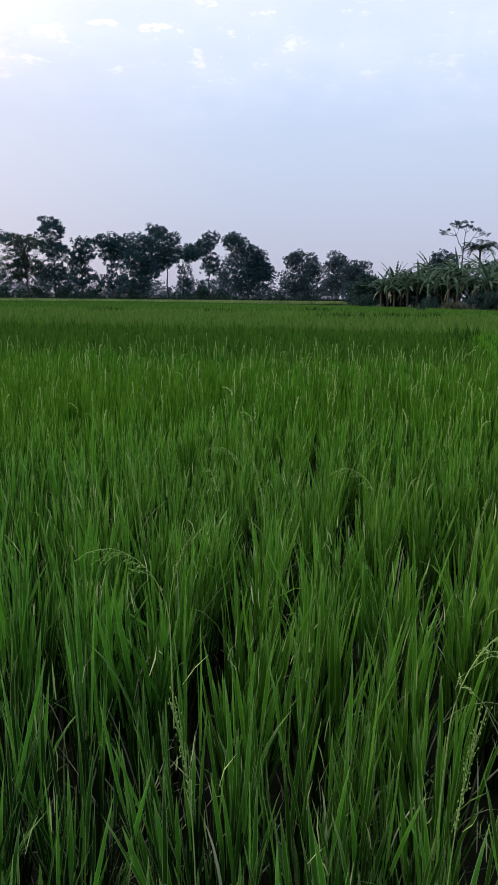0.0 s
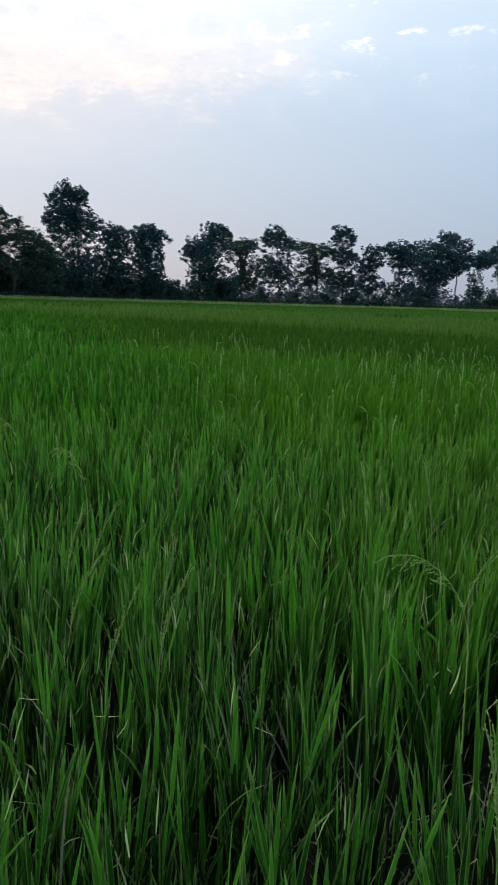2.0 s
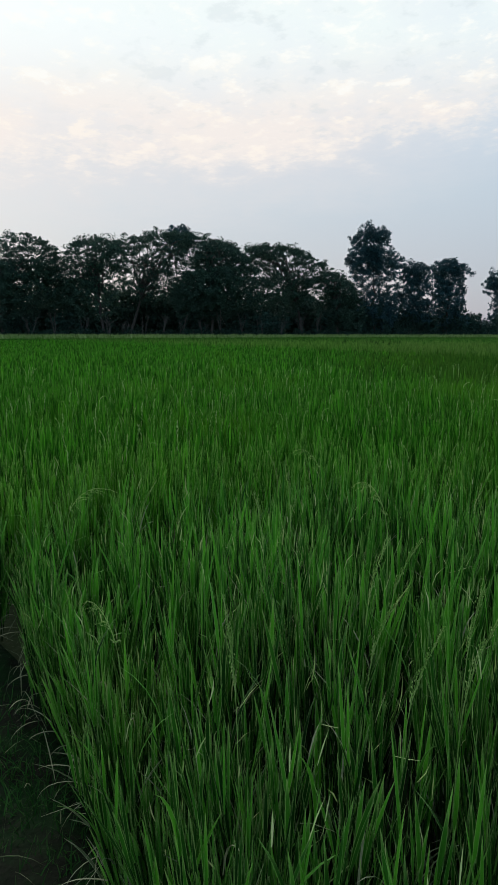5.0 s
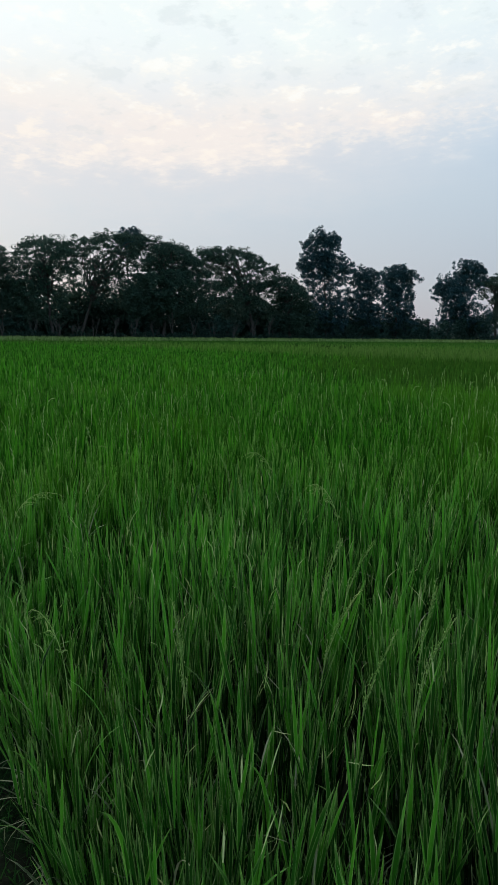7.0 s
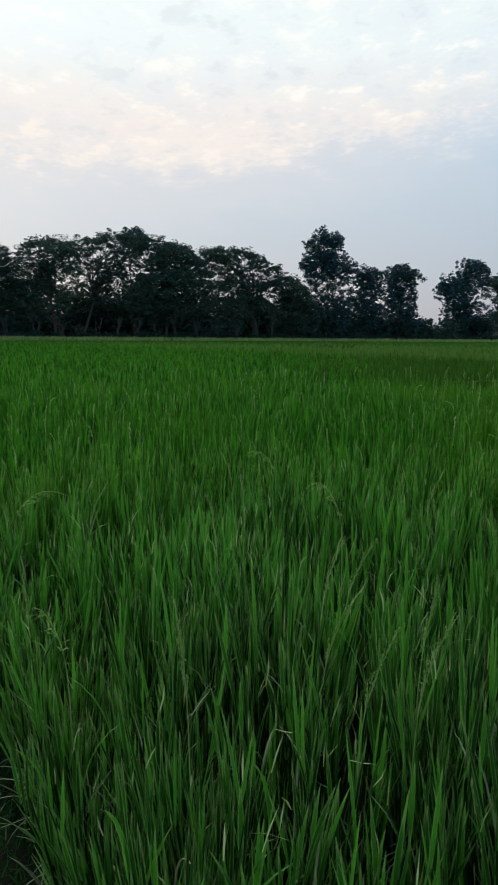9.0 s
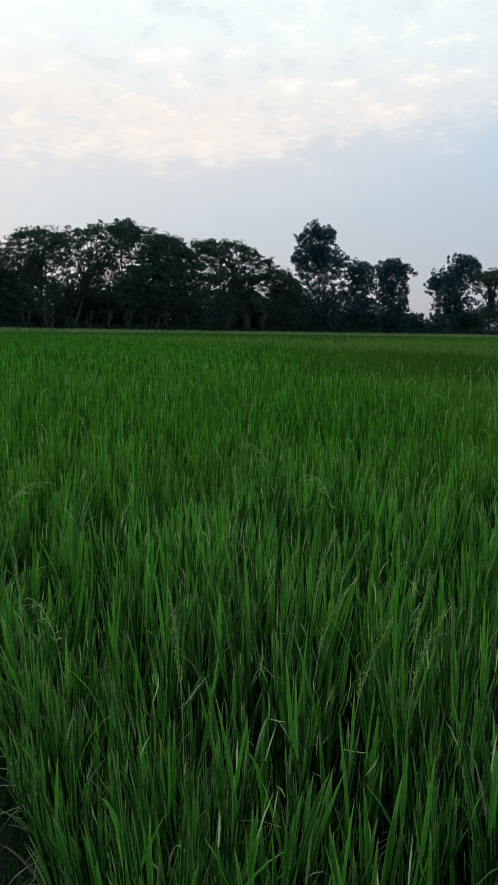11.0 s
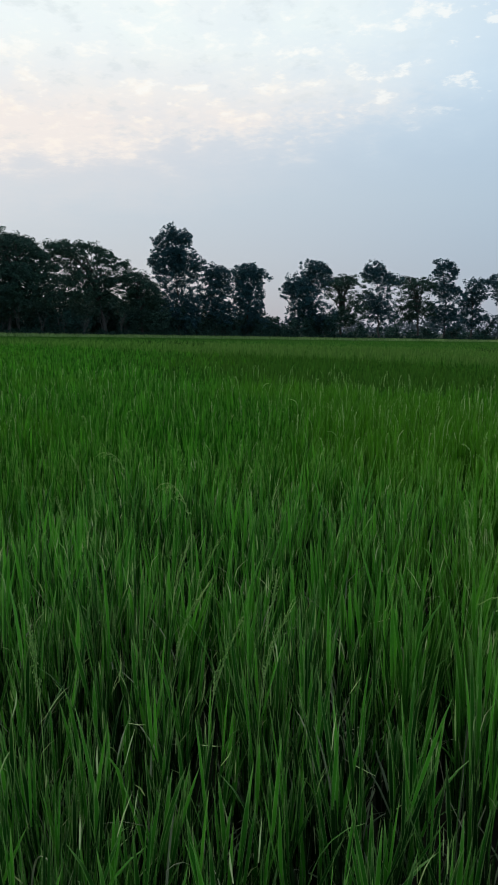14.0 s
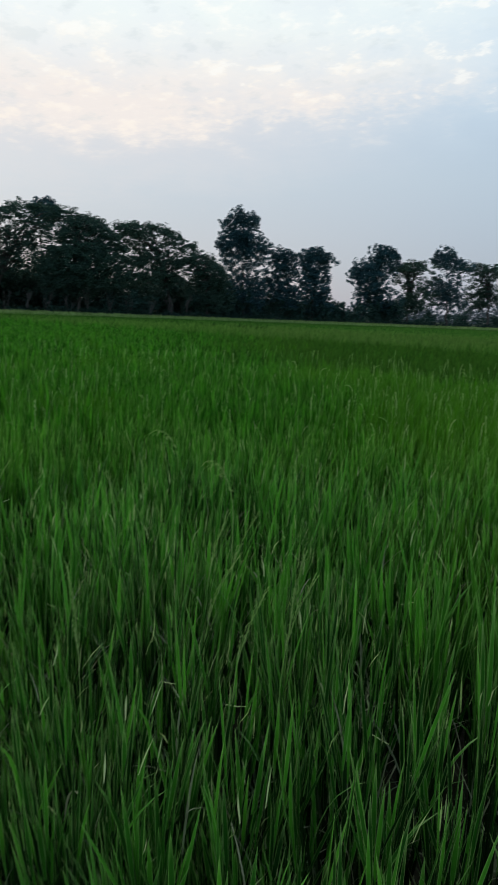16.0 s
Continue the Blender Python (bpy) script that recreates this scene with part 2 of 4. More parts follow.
leaf_palm = material("palm_leaf", foliage((0.016, 0.038, 0.032), (0.026, 0.058, 0.046), (0.046, 0.088, 0.064)))
bark = material("bark", lambda k: (k.mix(k.noise(place(k), 3.0, 5.0), (0.028, 0.027, 0.026), (0.07, 0.065, 0.062)), 0.9, 0.0, k.noise(place(k), 12.0, 5.0), 0.2))
bark_pale = material("bark_pale", lambda k: (k.mix(k.noise(place(k), 2.0, 5.0), (0.035, 0.034, 0.032), (0.09, 0.086, 0.078)), 0.85, 0.0, k.noise(place(k), 12.0, 5.0), 0.2))
bark_grey = material("bark_grey", lambda k: (k.mix(k.noise(place(k), 4.0, 5.0), (0.030, 0.030, 0.028), (0.078, 0.076, 0.070)), 0.9, 0.0, k.noise(place(k), 14.0, 5.0), 0.2))
banana_stem = material("banana_stem", lambda k: (k.mix(k.noise(place(k), 2.5, 4.0), (0.03, 0.036, 0.024), (0.085, 0.082, 0.055)), 0.7, 0.0, k.noise(place(k), 9.0, 4.0), 0.3))
banana_rib = material("banana_midrib", lambda k: (k.mix(k.noise(place(k), 3.0, 3.0), (0.08, 0.14, 0.08), (0.16, 0.24, 0.13)), 0.6, 0.0, None, 0.3))
bank_earth = material("bank_earth", lambda k: (k.mix(k.noise(place(k), 1.2, 6.0), (0.016, 0.020, 0.012), (0.034, 0.038, 0.022)), 0.9, 0.0, k.noise(place(k), 5.0, 6.0), 0.2))
# blue-grey of the far woods is haze, set in the base colour
far_leaf_hazed = material("distant_woods", foliage((0.066, 0.090, 0.104), (0.076, 0.102, 0.118), (0.086, 0.115, 0.132)))


# ---------------------------------------------------------------- mesh helpers
def mesh_np(name, verts, tris, mat, smooth=False):
    """A mesh from arrays of vertices and triangles."""
    me = bpy.data.meshes.new(name)
    verts, tris = np.asarray(verts, np.float32), np.asarray(tris, np.int32)
    along = verts[:, 3].copy() if verts.shape[1] > 3 else None
    edge = verts[:, 4].copy() if verts.shape[1] > 4 else None
    verts = np.ascontiguousarray(verts[:, :3])
    me.vertices.add(len(verts))
    me.vertices.foreach_set("co", verts.ravel())
    me.loops.add(tris.size)
    me.loops.foreach_set("vertex_index", tris.ravel())
    me.polygons.add(len(tris))
    me.polygons.foreach_set("loop_start", np.arange(len(tris), dtype=np.int32) * 3)
    if smooth:
        me.polygons.foreach_set("use_smooth", np.ones(len(tris), dtype=bool))
    me.update(calc_edges=True)
    me.materials.append(mat)
    if along is not None:
        me.attributes.new("along", "FLOAT", "POINT").data.foreach_set("value", along)
    if edge is not None:
        me.attributes.new("edge", "FLOAT", "POINT").data.foreach_set("value", edge)
    return me


def joined(pieces):
    """Several (verts, tris) as one."""
    vs, ts, n = [], [], 0
    wide = max(v.shape[1] for v, t in pieces)
    for v, t in pieces:
        if v.shape[1] < wide:
            v = np.column_stack([v, np.zeros((len(v), wide - v.shape[1]))])
        vs.append(v), ts.append(t + n)
        n += len(v)
    return np.concatenate(vs), np.concatenate(ts)


def part(name, data, parent, label=""):
    ob = new(name, data)
    ob.parent = parent
    return tagged(ob, label)


def blades(rng, base, az, tilt, length, width, droop, segs, fold=0.0):
    """Long pointed leaves: each bends over from base towards az by tilt + droop, and ends in a tip. fold: depth of the crease along the middle."""
    n = len(base)
    s = (np.arange(segs) + 0.5) / segs
    ang = tilt[:, None] + droop[:, None] * s[None] ** 2
    step = (length / segs)[:, None]
    zero = np.zeros((n, 1))
    h = np.hstack([zero, np.cumsum(np.sin(ang) * step, 1)])
    v = np.hstack([zero, np.cumsum(np.cos(ang) * step, 1)])
    mid = np.stack([base[:, :1] + h * np.cos(az)[:, None], base[:, 1:2] + h * np.sin(az)[:, None], base[:, 2:3] + v], 2)
    q = np.arange(segs) / segs
    prof = np.where(q < 0.35, 0.45 + 0.55 * q / 0.35, 1.0 - (np.maximum(q - 0.35, 0) / 0.65) ** 2.2)
    face = az + np.pi / 2 + rng.normal(0, 0.6, n)
    side = np.stack([np.cos(face), np.sin(face), np.zeros(n)], 1)
    w = width[:, None] * prof[None] / 2
    left, right = mid[:, :segs] - w[:, :, None] * side[:, None], mid[:, :segs] + w[:, :, None] * side[:, None]
    cross = 3 if fold else 2
    per = cross * segs + 1
    verts = np.empty((n, per, 3))
    last = cross * segs
    along = np.tile(np.append(np.repeat(q, cross), 1.0), n)      # how far along its leaf each point lies
    verts[:, 0:last:cross], verts[:, cross - 1:last:cross], verts[:, last] = left, right, mid[:, segs]
    if fold:
        back = np.stack([-np.sin(face), np.cos(face), np.zeros(n)], 1)
        verts[:, 1:last:cross] = mid[:, :segs] + (w * 2 * fold)[:, :, None] * back[:, None]
    t = []
    for i in range(segs):
        for c in range(cross - 1):
            a = cross * i + c
            if i < segs - 1:
                t += [(a, a + 1, a + 1 + cross), (a, a + 1 + cross, a + cross)]
            else:
                t.append((a, a + 1, last))
    tris = np.array(t)[None] + (np.arange(n) * per)[:, None, None]
    if fold:
        edge = np.tile(np.append(np.tile([1.0, 0.0, 1.0], segs), 1.0), n)
        return np.column_stack([verts.reshape(-1, 3), along, edge]), tris.reshape(-1, 3)
    return np.column_stack([verts.reshape(-1, 3), along]), tris.reshape(-1, 3)


def tube(points, radii, sides=7):
    """A tapered round limb along points."""
    p = np.asarray(points, float)
    d = np.gradient(p, axis=0)
    d /= np.linalg.norm(d, axis=1)[:, None] + 1e-9
    ref = np.where(np.abs(d[:, 2:3]) > 0.9, np.array([[1.0, 0, 0]]), np.array([[0, 0, 1.0]]))
    a = np.cross(d, ref)
    a /= np.linalg.norm(a, axis=1)[:, None]
    b = np.cross(d, a)
    w = np.arange(sides) * 2 * np.pi / sides
    ring = a[:, None] * np.cos(w)[None, :, None] + b[:, None] * np.sin(w)[None, :, None]
    v = (p[:, None] + ring * np.asarray(radii)[:, None, None]).reshape(-1, 3)
    t = []
    for i in range(len(p) - 1):
        for j in range(sides):
            q0, q1 = i * sides + j, i * sides + (j + 1) % sides
            t += [(q0, q1, q1 + sides), (q0, q1 + sides, q0 + sides)]
    return v, np.array(t)


def curved(rng, a, b, sag=0.0, wobble=0.15, n=6):
    """Points of a slightly bent way from a to b."""
    a, b = np.array(a, float), np.array(b, float)
    s = np.linspace(0, 1, n)[:, None]
    p = a + (b - a) * s
    size = np.linalg.norm(b - a)
    p[1:-1] += rng.normal(0, wobble * size / n, (n - 2, 3))
    p[:, 2] += sag * size * np.sin(np.pi * s[:, 0])
    return p


def leaf_cloud(rng, centres, spread, size, n):
    """n small folded leaves scattered round each centre. spread: per centre, in x, y, z."""
    c = np.repeat(centres, n, 0)
    off = rng.normal(0, 1, c.shape)
    off /= np.maximum(1, np.linalg.norm(off, axis=1) / 1.5)[:, None]
    c = c + off * np.repeat(spread, n, 0)
    m = len(c)
    a = rng.normal(0, 1, (m, 3))
    a /= np.linalg.norm(a, axis=1)[:, None]
    b = np.cross(a, rng.normal(0, 1, (m, 3)))
    b /= np.linalg.norm(b, axis=1)[:, None] + 1e-9
    up = np.cross(a, b)
    l = size * rng.uniform(0.6, 1.3, (m, 1))
    v = np.stack([c - a * l / 2, c + b * l * 0.28 + up * l * 0.1, c + a * l / 2, c - b * l * 0.28 + up * l * 0.1], 1).reshape(-1, 3)
    t = (np.array([(0, 1, 2), (0, 2, 3)])[None] + (np.arange(m) * 4)[:, None, None]).reshape(-1, 3)
    return v, t


def heap(rng, lobes, size, density, flat=1.0, lump=0.55):
    """Leaves filling rounded masses (x, y, z, rx, ry, rz), gathered in lumps with gaps between them."""
    out = []
    for x, y, z, rx, ry, rz in lobes:
        area = math.pi * rx * rz
        k = max(5, int(area / (lump * lump) * 1.5))
        d = rng.normal(0, 1, (k, 3))
        d /= np.linalg.norm(d, axis=1)[:, None]
        d *= rng.uniform(0.35, 1.0, (k, 1)) ** 0.6
        c = np.array([x, y, z]) + d * [rx, ry, rz]
        sp = lump * 0.42 * rng.uniform(0.6, 1.3, (k, 1)) * np.array([[1, 1, flat]])
        per = max(5, int(density * area / (k * size * size * 0.28)))
        out.append(leaf_cloud(rng, c, sp, size, per))
    return joined(out)


# ---------------------------------------------------------------- the lie of the land
ROW_AZ, ROW_D = 66.0, 69.6                    # the road's row of trees: its nearest point, by bearing and distance
ROW_N = np.array([-math.sin(radians(ROW_AZ)), math.cos(radians(ROW_AZ))])
ROW_T = np.array([math.cos(radians(ROW_AZ)), math.sin(radians(ROW_AZ))])
BANK = 0.75                                   # height of the road bank
FIELD_EDGE = 0.72                             # where the crop begins, in y


def edge(x):
    """How far the crop's edge draws back from the bund at x."""
    return FIELD_EDGE + 0.11 * np.clip((-x - 1.5) / 0.35, 0, 1) + 0.10 * np.clip((-x - 1.85) / 0.3, 0, 1) + 0.07 * np.clip((-x - 2.15) / 0.9, 0, 1.2)


def in_field(x, y):
    return (x * ROW_N[0] + y * ROW_N[1] < ROW_D - 4.5) & (y > FIELD_EDGE) & (y < 100 - 1.6 * np.maximum(x, 0)) & (y < 150)


def grid_sheet(xs, ys, z, keep=None):
    X, Y = np.meshgrid(xs, ys)
    v = np.stack([X, Y, z(X, Y)], 2).reshape(-1, 3)
    nx = len(xs)
    i, j = np.meshgrid(np.arange(nx - 1), np.arange(len(ys) - 1))
    a = (j * nx + i).ravel()
    if keep is not None:
        a = a[keep(v[a, 0], v[a, 1])]
    return v, np.concatenate([np.stack([a, a + 1, a + nx + 1], 1), np.stack([a, a + nx + 1, a + nx], 1)])


def build_ground():
    v = np.array([(-4000, -4000, 0), (4000, -4000, 0), (4000, 4000, 0), (-4000, 4000, 0)], float)
    ob = new("ground", mesh_np("ground", v, np.array([(0, 1, 2), (0, 2, 3)]), soil))
    tagged(ob, "dark wet soil under the rice and far flat land", "ground", kind="structure")
    # the narrow earth bund beside the crop, on which one stands
    xs, ys = np.concatenate([np.linspace(-40, -9, 60), np.linspace(-8.9, 6, 150), np.linspace(6.1, 30, 50)]), np.linspace(-2.2, 1.08, 46)

    def z(X, Y):
        r = np.clip(np.minimum((edge(X) + 0.11 - Y) / 0.22, (Y + 2.18) / 0.3), 0, 1)
        lump = np.sin(X * 3.1 + np.sin(Y * 5)) * 0.014 + np.sin(X * 11.3 + Y * 7.1) * 0.006 + np.sin(X * 23.7 - Y * 19.0) * 0.003
        return 0.004 + r * (0.07 + lump)
    ob = new("bund", mesh_np("bund", *grid_sheet(xs, ys, z), bund_soil, True))
    tagged(ob, "low trodden earth bund with short grass beside the rice", "path", kind="structure")
    # the road bank beyond the field
    s = np.arange(-60, 170, 1.0)
    prof = [(-4.4, -0.05), (-3.2, 0.55), (-2.2, BANK), (4.0, BANK), (5.5, 0.3), (6.5, -0.05)]
    rng = np.random.default_rng(5)
    v = []
    for d, h in prof:
        e = rng.normal(0, 0.07, len(s))
        p = ROW_N[None] * (ROW_D + d + e)[:, None] + ROW_T[None] * s[:, None]
        v.append(np.column_stack([p, h + e * 0.6]))
    v = np.concatenate(v)
    n = len(s)
    a = np.concatenate([np.arange(n - 1) + n * i for i in range(len(prof) - 1)])
    ob = new("road_bank", mesh_np("road_bank", v, np.concatenate([np.stack([a, a + 1, a + n + 1], 1), np.stack([a, a + n + 1, a + n], 1)]), bank_earth, True))
    tagged(ob, "dark overgrown road bank along the far edge of the field", "embankment", kind="structure")


build_ground()


# ---------------------------------------------------------------- trees along the road
def woody(name, at, az, lobes, leaf_mat, bark_mat, seed, size, density, flat, lump, base, girth, fork, cap=False):
    rng = np.random.default_rng(seed)
    root = new(name)
    root.matrix_world = pose(at[0], at[1], base, 0, 0, az)
    top = max(l[1] + l[3] for l in lobes) - base
    full = []
    for u, z, ru, rz in lobes:
        wide = (1.35 if z < top * 0.6 else 1.2) + (0.25 if at[1] > 74 else 0.0)
        full.append((u, rng.uniform(-0.5, 0.5) * ru, z - base - 0.2, ru * wide, ru * 0.95, rz * 1.20))
    for i, a in enumerate(list(full)):
        b = sorted(full[:len(lobes)], key=lambda l: (l[0] - a[0]) ** 2 + (l[2] - a[2]) ** 2)[1 + i % 2]
        full.append(tuple((p + q) / 2 for p, q in zip(a, b)))
    lean = np.mean([l[0] for l in full]) * 0.25
    knee = np.array([lean, rng.normal(0, 0.2), top * fork])
    pts = curved(rng, (0, 0, -0.25), knee, 0, 0.12, 7)
    part("trunk", mesh_np("trunk", *tube(pts, np.linspace(girth, girth * 0.62, 7) * (1 + 0.5 * np.exp(-np.arange(7) * 2.0))), bark_mat, True), root)
    order = sorted(full[:len(lobes)], key=lambda l: -l[2])
    lead = np.array(order[0][:3]) - [0, 0, order[0][5] * 0.2]
    pts = curved(rng, knee, lead, 0, 0.16, 7)
    part("limb", mesh_np("limb", *tube(pts, np.linspace(girth * 0.6, girth * 0.12, 7)), bark_mat, True), root)
    for l in order[1:]:
        end = np.array(l[:3]) - [0, 0, l[5] * 0.3]
        if end[2] < knee[2] * 0.75:
            start = np.array([knee[0] * 0.5, 0, end[2] * 0.6])
        else:
            start = knee + (lead - knee) * rng.uniform(0.0, max(0.02, min(0.6, (end[2] - knee[2]) / max(0.5, lead[2] - knee[2]) - 0.2)))
        pts = curved(rng, start, end, 0.10, 0.1, 6)
        part("limb", mesh_np("limb", *tube(pts, np.linspace(girth * 0.26, girth * 0.06, 6), 6), bark_mat, True), root)
    if cap:
        # lacy inside: sparse small clumps on a fan of thin boughs under a closed domed cap
        low = [l for l in full if l[2] < top * 0.50]
        mid = [l for l in full if l[2] >= top * 0.50]
        leaves = joined([heap(rng, low, size, density, 0.9, lump), heap(rng, mid, size * 0.85, density * 0.52, 0.5, 0.56), domed_cap(rng, full, size)])
        spread = [l[0] for l in full]
        for q in range(16):
            u = min(spread) + (max(spread) - min(spread)) * (q + rng.uniform(0.2, 0.8)) / 16
            near = min(full, key=lambda l: abs(l[0] - u) - 0.5 * l[2])
            end = np.array([u, rng.normal(0, 1.2), near[2] + near[5] * 0.3])
            part("bough", mesh_np("bough", *tube(curved(rng, knee + [0, 0, rng.uniform(-0.2, 0.8)], end, 0.16, 0.24, 7), np.linspace(0.085, 0.022, 7), 5), bark_mat, True), root)
    else:
        leaves = heap(rng, full, size, density, flat, lump)
    part("crown", mesh_np("crown", *leaves, leaf_mat), root)
    return root


def domed_cap(rng, lobes, size):
    """A thin leafy shell of many small rounded tufts over the tops of the lobes, curving down at its rim."""
    lo, hi = min(l[0] - l[3] * 0.85 for l in lobes), max(l[0] + l[3] * 0.85 for l in lobes)
    us = np.arange(lo, hi, 0.2)
    tops = np.max([l[2] + l[5] * np.sqrt(np.clip(1 - ((us - l[0]) / l[3]) ** 2, 0, 1)) - 9 * (np.abs(us - l[0]) > l[3]) for l in lobes], 0)
    kern = np.exp(-np.linspace(-2, 2, 25) ** 2)
    tops = np.convolve(np.pad(tops, 12, "edge"), kern / kern.sum(), "valid")
    mid, half = (lo + hi) / 2, (hi - lo) / 2
    deep = min(half, 3.2)
    tufts = []
    for q in range(int(half * deep * 9.0)):
        u, v = rng.uniform(-1, 1), rng.uniform(-1, 1)
        if u * u + v * v < 1:
            z = np.interp(mid + u * half, us, tops) - 0.42 - 0.9 * v * v - rng.gamma(1.0, 0.16)
            r = rng.uniform(0.24, 0.50)
            tufts.append((mid + u * half, v * deep, z, r, r, r * 0.42))
    return heap(rng, tufts, size * 0.88, 2.1, 0.6, 0.26)


COUNT = [0]


def rain_tree(at, az, lobes):
    COUNT[0] += 1
    lobes = [(u, z - 0.3 * h, w, h * 1.3) for u, z, w, h in lobes]
    ob = woody("rain_tree", at, az, lobes, leaf_rain, bark_pale if COUNT[0] % 2 else bark, 100 + COUNT[0], 0.19, 2.2, 0.8, 0.45, BANK, 0.16, 0.34, True)
    return tagged(ob, "spreading dark rain tree with a flat layered crown by the road", "tree", "roadside trees")


def roadside_tree(at, az, lobes):
    COUNT[0] += 1
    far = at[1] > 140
    ob = woody("roadside_tree", at, az, lobes, leaf_hazed if far else leaf_road_hazed, bark, 100 + COUNT[0], 0.28 if far else 0.23 if at[1] > 95 else 0.19, 2.4, 0.9, 0.38, BANK, 0.13, 0.42)
    return tagged(ob, "slender grey-green roadside tree, far off, haze put into its leaf colour" if far else "slender upright roadside tree with clumped dark leaves", "tree", "roadside trees")


rain_tree((-65.7, 23.5), 70.3, [(1.8, 8.5, 3.0, 1.5), (-0.4, 7.2, 2.7, 1.6), (3.7, 7.3, 1.9, 1.2), (1.7, 5.5, 3.0, 1.6), (-1.2, 4.2, 2.7, 1.6)])
rain_tree((-62.9, 32.2), 62.9, [(-0.8, 8.8, 2.3, 1.1), (0.6, 9.4, 1.1, 0.7), (-2.5, 7.3, 2.2, 1.4), (0.2, 6.9, 2.1, 1.2), (-3.4, 5.7, 1.9, 1.7), (-1.5, 4.8, 2.2, 1.4)])
rain_tree((-63.7, 35.5), 60.9, [(0.7, 9.8, 2.6, 0.6), (3.7, 10.3, 2.8, 0.7), (6.7, 9.9, 2.7, 0.6), (9.1, 9.5, 1.8, 0.7), (1.8, 8.1, 3.1, 0.9), (5.8, 8.0, 3.1, 1.0), (-0.4, 6.5, 2.3, 0.9), (3.3, 5.8, 2.8, 1.1), (8.3, 7.6, 2.3, 1.3)])
roadside_tree((-64.3, 41.4), 57.2, [(-0.1, 11.4, 1.0, 0.5), (0.9, 11.3, 0.8, 0.5), (0.2, 10.0, 1.5, 1.0)])
rain_tree((-57.9, 41.2), 54.6, [(0.7, 9.0, 1.9, 0.9), (1.8, 7.7, 2.2, 1.2), (-0.1, 6.1, 2.8, 1.6), (2.3, 5.3, 2.5, 1.4), (-1.2, 4.5, 2.2, 1.4)])
rain_tree((-54.8, 50.4), 47.4, [(-4.9, 9.3, 2.0, 0.6), (-2.6, 9.4, 2.1, 0.6), (-0.7, 8.7, 1.6, 0.7), (1.1, 7.7, 1.5, 0.7), (-3.8, 7.5, 2.6, 0.9), (-0.9, 6.7, 2.3, 1.0), (-6.0, 7.5, 1.7, 1.2), (-3.2, 5.0, 2.6, 1.3)])
rain_tree((-51.8, 52.4), 44.7, [(-0.8, 6.6, 1.5, 0.8), (0.6, 5.3, 1.3, 1.0), (-2.2, 5.3, 1.7, 1.2), (-0.4, 3.9, 1.8, 1.3), (1.3, 3.4, 1.2, 1.3)])
roadside_tree((-51.0, 56.6), 42.0, [(-0.4, 11.3, 1.2, 0.8), (-1.7, 10.5, 0.9, 0.7), (0.7, 10.6, 0.8, 0.6), (-0.6, 9.7, 1.5, 0.8), (-1.3, 8.3, 1.5, 1.0), (0.9, 8.7, 1.4, 1.0), (0.0, 6.9, 2.1, 1.2), (-0.2, 4.9, 2.1, 1.4), (0.1, 2.9, 1.8, 1.3), (2.1, 8.3, 1.0, 0.7)])
roadside_tree((-49.8, 61.4), 39.1, [(0.8, 7.6, 1.1, 0.7), (-0.7, 8.0, 0.9, 0.6), (0.1, 6.2, 1.7, 1.2), (-0.7, 4.2, 1.7, 1.4), (0.8, 3.3, 1.6, 1.2)])
roadside_tree((-47.6, 64.3), 36.5, [(0.1, 8.1, 1.4, 0.8), (-0.9, 7.9, 1.0, 0.8), (1.4, 7.4, 0.9, 0.6), (0.1, 6.3, 1.4, 1.1), (-0.1, 4.5, 1.6, 1.4), (0.2, 2.7, 1.6, 1.1)])
roadside_tree((-44.3, 71.7), 31.7, [(-0.0, 9.0, 1.2, 0.7), (1.2, 8.7, 0.9, 0.6), (-1.2, 7.4, 1.6, 0.8), (-2.1, 6.2, 1.3, 0.8), (0.4, 7.4, 1.8, 1.2), (-0.4, 5.6, 1.8, 1.2), (0.8, 3.8, 1.8, 1.3), (-1.0, 3.5, 1.4, 1.2)])
rain_tree((-43.0, 76.5), 29.3, [(0.8, 7.9, 1.8, 0.5), (-0.9, 7.2, 1.2, 0.5), (0.2, 6.1, 1.8, 0.7), (1.6, 4.2, 1.4, 0.8), (-0.1, 3.2, 1.2, 0.8)])
roadside_tree((-40.1, 81.0), 26.4, [(-0.8, 9.6, 0.9, 0.6), (-1.1, 8.8, 1.0, 0.6), (0.2, 8.0, 1.7, 0.7), (-0.4, 6.4, 1.4, 0.8), (-1.0, 4.7, 1.4, 0.8), (0.4, 3.6, 1.2, 0.8)])
rain_tree((-37.9, 87.9), 23.3, [(-1.6, 8.4, 2.4, 0.5), (0.2, 7.9, 1.3, 0.6), (-1.9, 6.6, 1.8, 0.7), (-0.0, 5.1, 1.5, 0.8), (-2.1, 4.3, 1.3, 0.8)])
roadside_tree((-35.7, 91.0), 21.4, [(-0.8, 10.6, 0.9, 0.5), (0.1, 10.2, 0.8, 0.5), (-0.4, 9.1, 1.5, 0.8), (-0.8, 7.6, 1.4, 0.8), (0.7, 6.7, 1.2, 0.8), (-0.5, 5.2, 1.3, 0.8), (0.0, 3.3, 1.5, 1.1)])
roadside_tree((-34.4, 97.2), 19.5, [(0.0, 8.5, 1.2, 0.6), (0.5, 7.2, 1.3, 0.8), (-0.7, 5.9, 1.1, 0.8), (0.2, 4.2, 1.2, 1.0), (-0.9, 3.2, 1.0, 0.8)])
